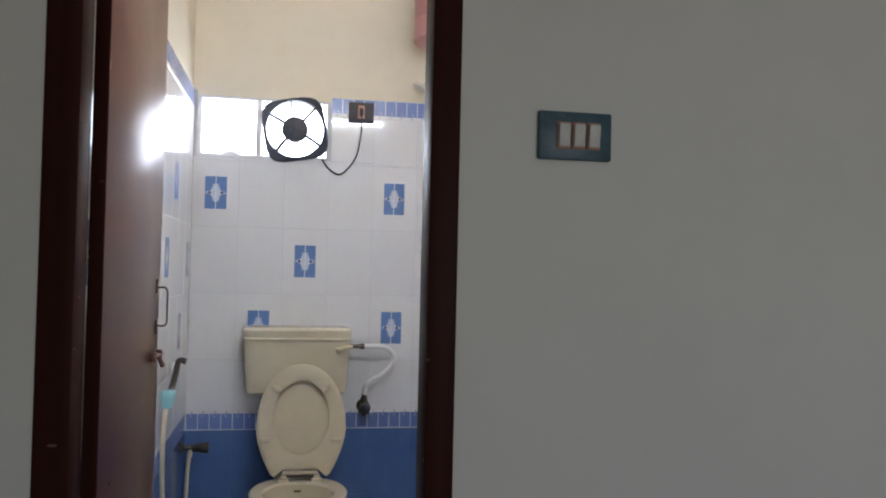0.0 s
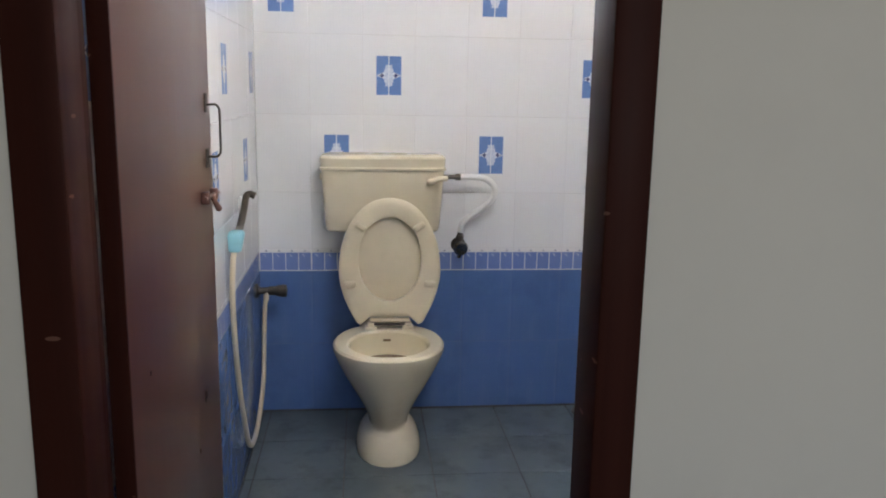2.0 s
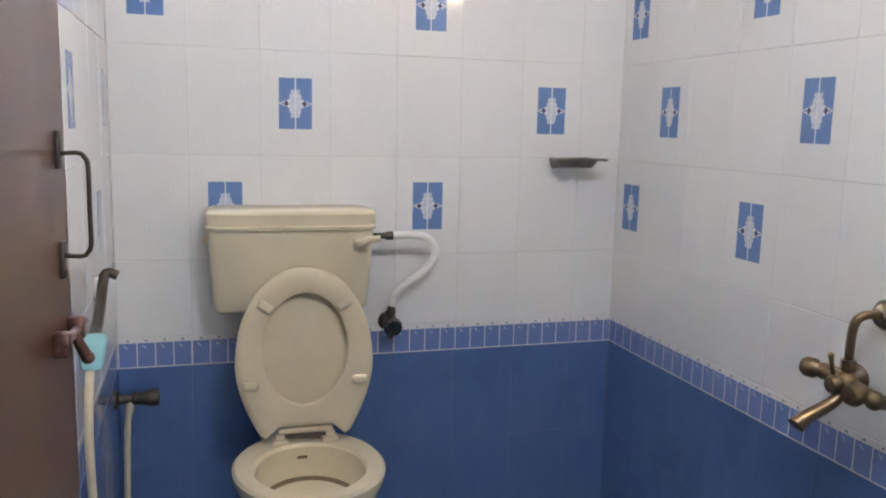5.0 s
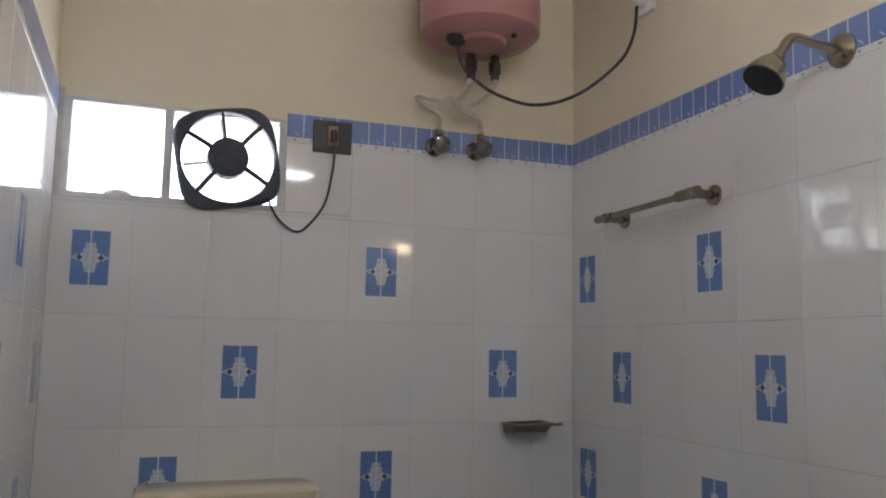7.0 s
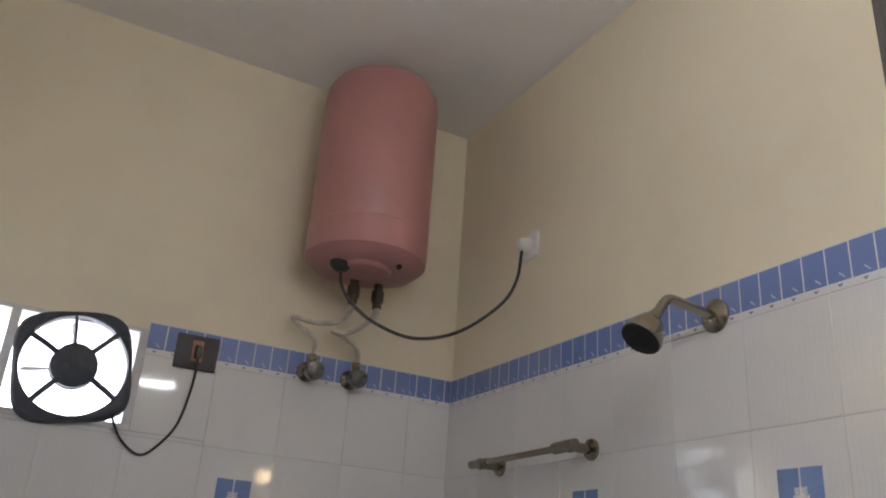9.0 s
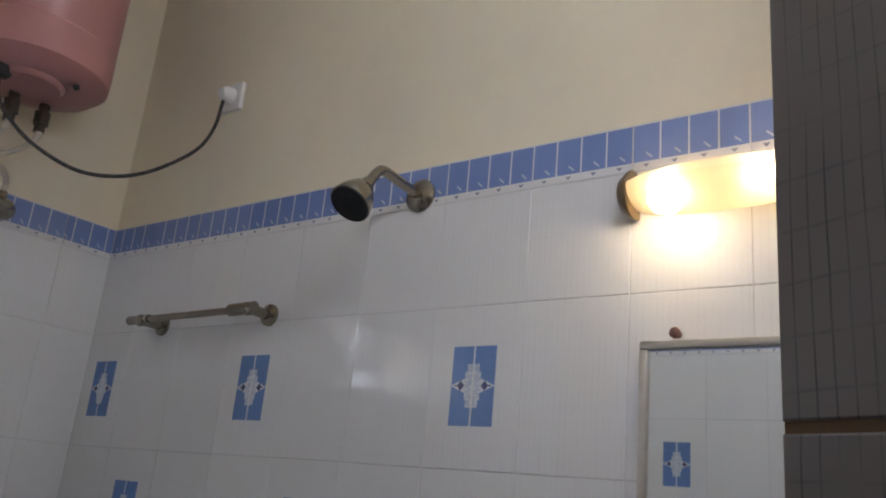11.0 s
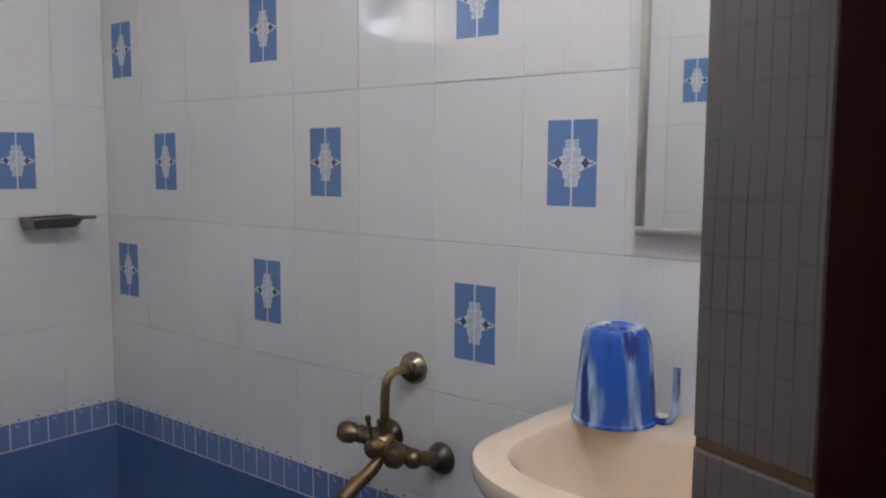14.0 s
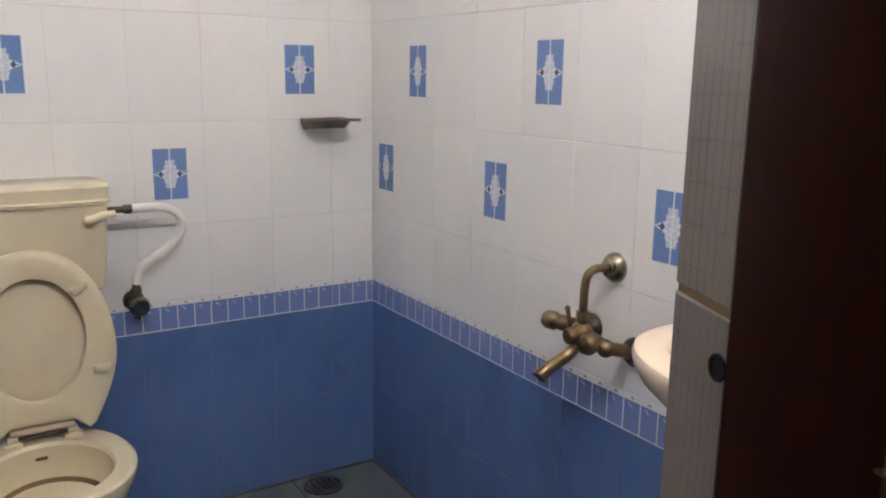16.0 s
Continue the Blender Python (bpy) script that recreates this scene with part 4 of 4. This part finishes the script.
def cistern_ring(z, half, y0, y1, n=44):
    out = []
    for i in range(n):
        a = 2 * math.pi * i / n
        c, s = math.cos(a), math.sin(a)
        out.append(Vector((TX - 0.016 + math.copysign(abs(c) ** 0.28, c) * half, (y0 + y1) / 2 + math.copysign(abs(s) ** 0.32, s) * (y1 - y0) / 2, z)))
    return out


cist = part("cistern", loft(B(), [cistern_ring(0.765, 0.206, -0.135, -0.012), cistern_ring(0.772, 0.213, -0.148, -0.006), cistern_ring(0.79, 0.217, -0.155, -0.004), cistern_ring(1.0, 0.231, -0.172, -0.004)]), M_CERAMIC, toilet, "cream cistern above the bowl")
part("cistern_lid", loft(B(), [cistern_ring(1.0, 0.226, -0.168, -0.005), cistern_ring(1.002, 0.236, -0.178, -0.003), cistern_ring(1.011, 0.238, -0.180, -0.003), cistern_ring(1.014, 0.233, -0.175, -0.004), cistern_ring(1.018, 0.233, -0.175, -0.004),
                               cistern_ring(1.046, 0.236, -0.178, -0.003), cistern_ring(1.055, 0.230, -0.172, -0.005), cistern_ring(1.058, 0.215, -0.158, -0.012)]), M_CERAMIC, cist)
bm = B()
tube(bm, [(-0.905, -0.176, 0.962), (-0.893, -0.188, 0.965), (-0.872, -0.192, 0.975), (-0.84, -0.19, 0.978)], lambda t: 0.013 - 0.004 * t, 12)
part("flush_lever", bm, M_SEAT, cist)
bm = B()
rod(bm, (-0.845, -0.09, 0.972), (-0.775, -0.09, 0.972), 0.009)
turned(bm, (-0.80, -0.09, 0.972), (1, 0, 0), [(0, 0.014), (0.02, 0.014)], 6)
part("inlet_union", bm, M_DARKMETAL, cist)
part("side_cap", turned(B(), (-1.305, -0.09, 0.972), (-1, 0, 0), [(0, 0.014), (0.01, 0.013), (0.012, 0.0)], 16), M_SEAT, cist)
part("flush_pipe", rod(B(), (TX, -0.07, 0.40), (TX, -0.07, 0.77), 0.024, 18), M_SEAT, toilet)


def seat_outline(grow=0.0, n=64):
    """Egg outline of the raised seat, (sideways, up the seat) from the hinge."""
    out = []
    for i in range(n):
        a = 2 * math.pi * i / n
        c, s = math.cos(a), math.sin(a)
        w = 0.190 + grow
        if s >= 0:
            u, v = math.copysign(abs(c) ** 0.95, c) * w, 0.20 + abs(s) ** 0.98 * (0.275 + grow)
        elif abs(c) > 0.3:
            v = 0.20 * (1 - min(1.0, abs(s) / 0.954))
            u = math.copysign(w * (1 - 0.36 * (1 - v / 0.20) ** 1.7), c)
            v -= grow * (1 - v / 0.20)
        else:
            u = c / 0.3 * w * 0.60
            v = (0.026 if abs(u) < 0.078 else -0.004) - grow
        out.append((u, v))
    return out


def hole_outline(grow=0.0, n=64):
    return [(math.cos(2 * math.pi * i / n) * (0.118 + grow), 0.245 + math.sin(2 * math.pi * i / n) * (0.160 + grow)) for i in range(n)]


LEAN = radians(6)


def on_seat(p, y, off):
    """A point of the raised seat: sideways, up, off its face towards the room."""
    u, v = p
    return Vector((TX + 0.008 + u, y + v * math.sin(LEAN) * 0.35 - off, 0.432 + v * math.cos(LEAN)))


part("lid", loft(B(), [[on_seat(p, -0.192, 0) for p in seat_outline(-0.012)], [on_seat(p, -0.192, 0.003) for p in seat_outline(-0.006)], [on_seat(p, -0.192, 0.011) for p in seat_outline(-0.006)], [on_seat(p, -0.192, 0.014) for p in seat_outline(-0.012)]]), M_SEAT, toilet, "raised cream plastic lid")
bm = B()
loft(bm, [[on_seat(p, -0.208, 0.004) for p in seat_outline(-0.006)], [on_seat(p, -0.208, 0.008) for p in seat_outline()], [on_seat(p, -0.208, 0.020) for p in seat_outline()], [on_seat(p, -0.208, 0.027) for p in seat_outline(-0.007)], [on_seat(p, -0.208, 0.029) for p in seat_outline(-0.02)],
          [on_seat(p, -0.208, 0.028) for p in hole_outline(0.008)], [on_seat(p, -0.208, 0.024) for p in hole_outline(0.001)], [on_seat(p, -0.208, 0.004) for p in hole_outline()]], closed=True)
seat = part("seat", bm, M_SEAT, toilet, "raised cream plastic seat ring")
for u, v, a in ((-0.108, 0.372, 35), (0.108, 0.372, -35), (-0.150, 0.155, 0), (0.150, 0.155, 0)):
    c = on_seat((u, v), -0.208, 0.034)
    part("buffer", box(B(), c - Vector((0.023, 0.009, 0.0125)), c + Vector((0.023, 0.009, 0.0125)), 0.0085, 4, pose(0, 0, 0, 0, a, 0)), M_SEAT, seat)
for x in (TX - 0.062, TX + 0.078):
    bm = B()
    box(bm, (x - 0.022, -0.228, 0.402), (x + 0.022, -0.19, 0.418), 0.005)
    rod(bm, (x - 0.012, -0.212, 0.424), (x + 0.012, -0.212, 0.424), 0.011)
    part("seat_hinge", bm, M_SEAT, toilet)
part("hinge_bar", box(B(), (TX - 0.068, -0.226, 0.436), (TX + 0.084, -0.206, 0.452), 0.005), M_SEAT, toilet)
part("hinge_rod", rod(B(), (TX - 0.075, -0.212, 0.424), (TX + 0.09, -0.212, 0.424), 0.0045), M_DARKMETAL, toilet)

# ---- left wall: bib tap and hand spray ----
bib = thing("bib_tap", (X0, -0.12, 0.535), "dark tarnished bib tap on the blue tiles", "tap")
part("flange", turned(B(), (X0, -0.12, 0.535), (1, 0, 0), [(0, 0.028), (0.005, 0.027), (0.012, 0.015), (0.02, 0.013)], 22), M_DARKMETAL, bib)
part("body", turned(B(), (X0 + 0.015, -0.12, 0.535), (1, 0, 0), [(0, 0.013), (0.03, 0.013), (0.034, 0.017), (0.06, 0.017), (0.064, 0.02), (0.085, 0.024), (0.10, 0.022), (0.104, 0.0)], 20), M_DARKMETAL, bib)
part("outlet", rod(B(), (X0 + 0.04, -0.12, 0.53), (X0 + 0.036, -0.12, 0.495), 0.012, 16, 0.010), M_HOSE, bib)
hose = B()
tube(hose, [(X0 + 0.035, -0.12, 0.50), (X0 + 0.03, -0.121, 0.44), (X0 + 0.026, -0.125, 0.33), (X0 + 0.024, -0.15, 0.20), (X0 + 0.022, -0.25, 0.115), (X0 + 0.022, -0.40, 0.075), (X0 + 0.022, -0.54, 0.095), (X0 + 0.022, -0.63, 0.19),
            (X0 + 0.018, -0.71, 0.36), (X0 + 0.018, -0.77, 0.53), (X0 + 0.019, -0.80, 0.68), (X0 + 0.021, -0.785, 0.78), (X0 + 0.0235, -0.768, 0.822)], 0.0085, 12)
tagged(part("spray_hose", hose, M_HOSE), "cream plastic hose hanging in a loop", "hose")
spray = thing("hand_spray", (X0, -0.5, 0.93), "aqua and dark metal hand spray hung on a wall hook", "hand spray")
part("hook", box(B(), (X0, -0.50, 0.89), (X0 + 0.014, -0.465, 0.945), 0.004), M_WHITEPL, spray)
part("nozzle", tube(B(), [(X0 + 0.052, -0.475, 0.945), (X0 + 0.036, -0.475, 0.952), (X0 + 0.024, -0.485, 0.945), (X0 + 0.022, -0.53, 0.908), (X0 + 0.022, -0.63, 0.866), (X0 + 0.024, -0.725, 0.862)], 0.0115, 14), M_DARKMETAL, spray)
bm = B()
rings = []
for t, wx, wy in ((0.0, 0.020, 0.013), (0.004, 0.0245, 0.017), (0.012, 0.0255, 0.018), (0.052, 0.0205, 0.016), (0.060, 0.019, 0.014), (0.063, 0.015, 0.011)):
    c = Vector((X0 + 0.0265, -0.735 - 0.55 * t, 0.872 - 0.84 * t))
    rings.append([c + Vector((math.copysign(abs(math.cos(a)) ** 0.5, math.cos(a)) * wx, math.copysign(abs(math.sin(a)) ** 0.5, math.sin(a)) * wy, 0.25 * math.sin(a) * wy)) for a in (2 * math.pi * k / 20 for k in range(20))])
loft(bm, rings)
part("grip", bm, M_AQUA, spray, "aqua plastic grip")

drain = thing("floor_drain", (-0.228, -0.082, 0), "grimy round floor drain in the corner", "drain")
part("grate", turned(B(), (-0.228, -0.082, -0.002), (0, 0, 1), [(0, 0.068), (0.006, 0.066), (0.007, 0.056), (0.003, 0.052), (0.003, 0.0)], 30), M_DRAIN, drain)
for k in range(5):
    x = -0.268 + 0.02 * k
    part("bar", box(B(), (x - 0.004, -0.12, 0.0005), (x + 0.004, -0.044, 0.005), 0.001), M_DARKMETAL, drain)

# ---- outer wall: switch plate ----
swp = thing("switch_plate", (-0.553, YO, 1.61), "dark teal switch plate with three aged rocker switches", "light switch")
SX0, SX1, SZ0, SZ1 = -0.631, -0.475, 1.560, 1.659
part("plate", box(B(), (SX0, YO - 0.012, SZ0), (SX1, YO + 0.001, SZ1), 0.004), M_TEAL, swp)
for k in range(3):
    x = SX0 + 0.0515 + k * 0.032
    part("bezel", box(B(), (x - 0.0145, YO - 0.016, SZ0 + 0.022), (x + 0.0145, YO - 0.010, SZ1 - 0.022), 0.002), M_ORANGE, swp)
    part("rocker", box(B(), (x - 0.0122, YO - 0.024, SZ0 + 0.026), (x + 0.0122, YO - 0.014, SZ1 - 0.026), 0.003, 2, pose(0, 0, 0, 6)), M_ROCKER, swp)

# ---- tiles ----
TILES = {}


def tile_mesh(kind, mat, w, h, d=0.0055, c=0.0012):
    key = (kind, round(w, 4), round(h, 4))
    if key not in TILES:
        bm = B()
        ring = lambda y, s: [Vector((x * (w / 2 - s), y, z * (h / 2 - s))) for x, z in ((-1, -1), (1, -1), (1, 1), (-1, 1))]
        loft(bm, [ring(d, 0), ring(c * 0.7, 0), ring(0, c)])
        bmesh.ops.recalc_face_normals(bm, faces=bm.faces)
        me = bpy.data.meshes.new(kind)
        bm.to_mesh(me)
        bm.free()
        me.materials.append(mat)
        TILES[key] = me
    return TILES[key]


def lay(kind, mat, w, h, parent, m):
    ob = new(kind, tile_mesh(kind, mat, w, h))
    ob.parent = parent
    ob.matrix_basis = m
    return ob


J = 0.0011
ROWS = [("blue", 0.004, 0.286), ("blue", 0.286, 0.586), ("border", 0.586, 0.676), ("", 0.676, 0.90), ("C", 0.90, 1.20), ("B", 1.20, 1.50), ("A", 1.50, 1.80), ("", 1.80, 2.020), ("top", 2.020, 2.110)]
rng = random.Random(4)


def tile_wall(parent, edges, decor, place, skip=None):
    """Lays tiles between the column edges; place(s, z) gives the pose at s along the wall."""
    for c, (a, b) in enumerate(zip(edges, edges[1:])):
        for kind, z0, z1 in ROWS:
            spans = [(min(a, b), max(a, b), z0, z1)]
            if skip:
                spans = skip(min(a, b), max(a, b), z0, z1)
            for lo, hi, zz0, zz1 in spans:
                if hi - lo < 0.006 or zz1 - zz0 < 0.006:
                    continue
                w, s, h, z = hi - lo - J * 0.6, (lo + hi) / 2, zz1 - zz0 - J * 1.25, (zz0 + zz1) / 2
                m = place(s, z) @ pose(0, rng.uniform(-0.0003, 0.0003), 0, rng.uniform(-0.12, 0.12), 0, rng.uniform(-0.12, 0.12))
                if kind == "blue":
                    lay("blue_tile", M_BLUE, w, h, parent, m)
                elif kind in ("border", "top"):
                    lay("border_tile", M_BORDER, w, h, parent, m @ pose(0, 0, 0, 0, 180 if kind == "top" else 0, 0))
                elif kind and c in decor[kind]:
                    lay("ornament_tile", M_MOTIF, w, h, parent, m)
                else:
                    lay("white_tile", M_WHITE, w, h, parent, m)


def around_window(a, b, z0, z1):
    """Cuts the ventilator out of a tile."""
    if z1 <= WZ0 or a >= WX1 or b <= WX0:
        return [(a, b, z0, z1)]
    out = []
    if z0 < WZ0:
        out.append((a, b, z0, WZ0 - 0.001))
    if b > WX1 + 0.004:
        out.append((max(a, WX1 + 0.001), b, max(z0, WZ0), z1))
    return out


back_edges = [X0 + 0.001, -1.355, -1.154, -0.953, -0.751, -0.549, -0.348, -0.147, 0.0]
tile_wall(wall_back, back_edges, {"A": (0, 4), "B": (2, 6), "C": (1, 4)}, lambda s, z: pose(s, 0, z), around_window)
right_edges = [-0.001, -0.190] + [-0.190 - 0.2008 * k for k in range(1, 10)] + [Y0]
tile_wall(wall_right, right_edges, {"A": (0, 3, 6, 9), "B": (1, 4, 7, 10), "C": (0, 3, 6, 9)}, lambda s, z: pose(0, s, z, 0, 0, -90))
left_edges = [-0.001] + [-0.2 * k for k in range(1, 11)] + [Y0]
tile_wall(wall_left, left_edges, {"A": (2, 5, 8), "B": (0, 3, 6, 9), "C": (1, 4, 7)}, lambda s, z: pose(X0, s, z, 0, 0, 90))
tile_wall(wall_front, [-0.8155, -0.60, -0.40, -0.20, -0.001], {"A": (1,), "B": (2,), "C": (1,)}, lambda s, z: pose(s, Y0, z, 0, 0, 180))

# reveal between door frame and inner wall face, slightly splayed
ra, rb = Vector((-0.8220, Y0 + 0.0005, 0)), Vector((-0.8490, -2.1065, 0))
rd = (rb - ra).normalized()
yaw = math.degrees(math.atan2(rd.y, rd.x))
bm = B()
loft(bm, [[Vector((ra.x + 0.0022, ra.y - 0.0008, z)), Vector((rb.x + 0.0018, rb.y, z)), Vector((FR + 0.01, rb.y, z)), Vector((FR + 0.01, ra.y - 0.009, z))] for z in (0.0, DZ)])
part("reveal_core", bm, M_BROWNGROUT, wall_front, smooth=False)
mid, width = (ra + rb) / 2, (rb - ra).length
# these tiles carry the reveal's shade in their colour
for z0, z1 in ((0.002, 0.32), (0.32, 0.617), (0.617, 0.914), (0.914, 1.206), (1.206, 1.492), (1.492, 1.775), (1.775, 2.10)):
    lay("reveal_tile", M_SHADED_TILE, width, z1 - z0 - 0.006, wall_front, pose(mid.x, mid.y, (z0 + z1) / 2, 0, 0, yaw))

for lo, hi in (((X0, -0.007, -0.004), (0.0, -0.0015, 0.006)), ((-0.007, Y0, -0.004), (-0.0015, -0.008, 0.006)), ((X0 + 0.0015, Y0, -0.004), (X0 + 0.007, -0.008, 0.006))):
    part("corner_joint", box(B(), lo, hi, 0.002), M_FLOORGROUT, floor, "dark grimy joint along the wall foot")

fl_x = [X0, -1.525, -1.220, -0.915, -0.610, -0.305, 0.0]
fl_y = [0.0, -0.300, -0.604, -0.908, -1.212, -1.516, -1.82, Y0 - 0.155]
fm = pose(0, 0, 0, -90)
for a, b in zip(fl_x, fl_x[1:]):
    for c, d in zip(fl_y, fl_y[1:]):
        lay("floor_tile", M_FLOOR, b - a - 0.004, c - d - 0.004, floor, pose((a + b) / 2, (c + d) / 2, 0, 0, 0, 0) @ fm)
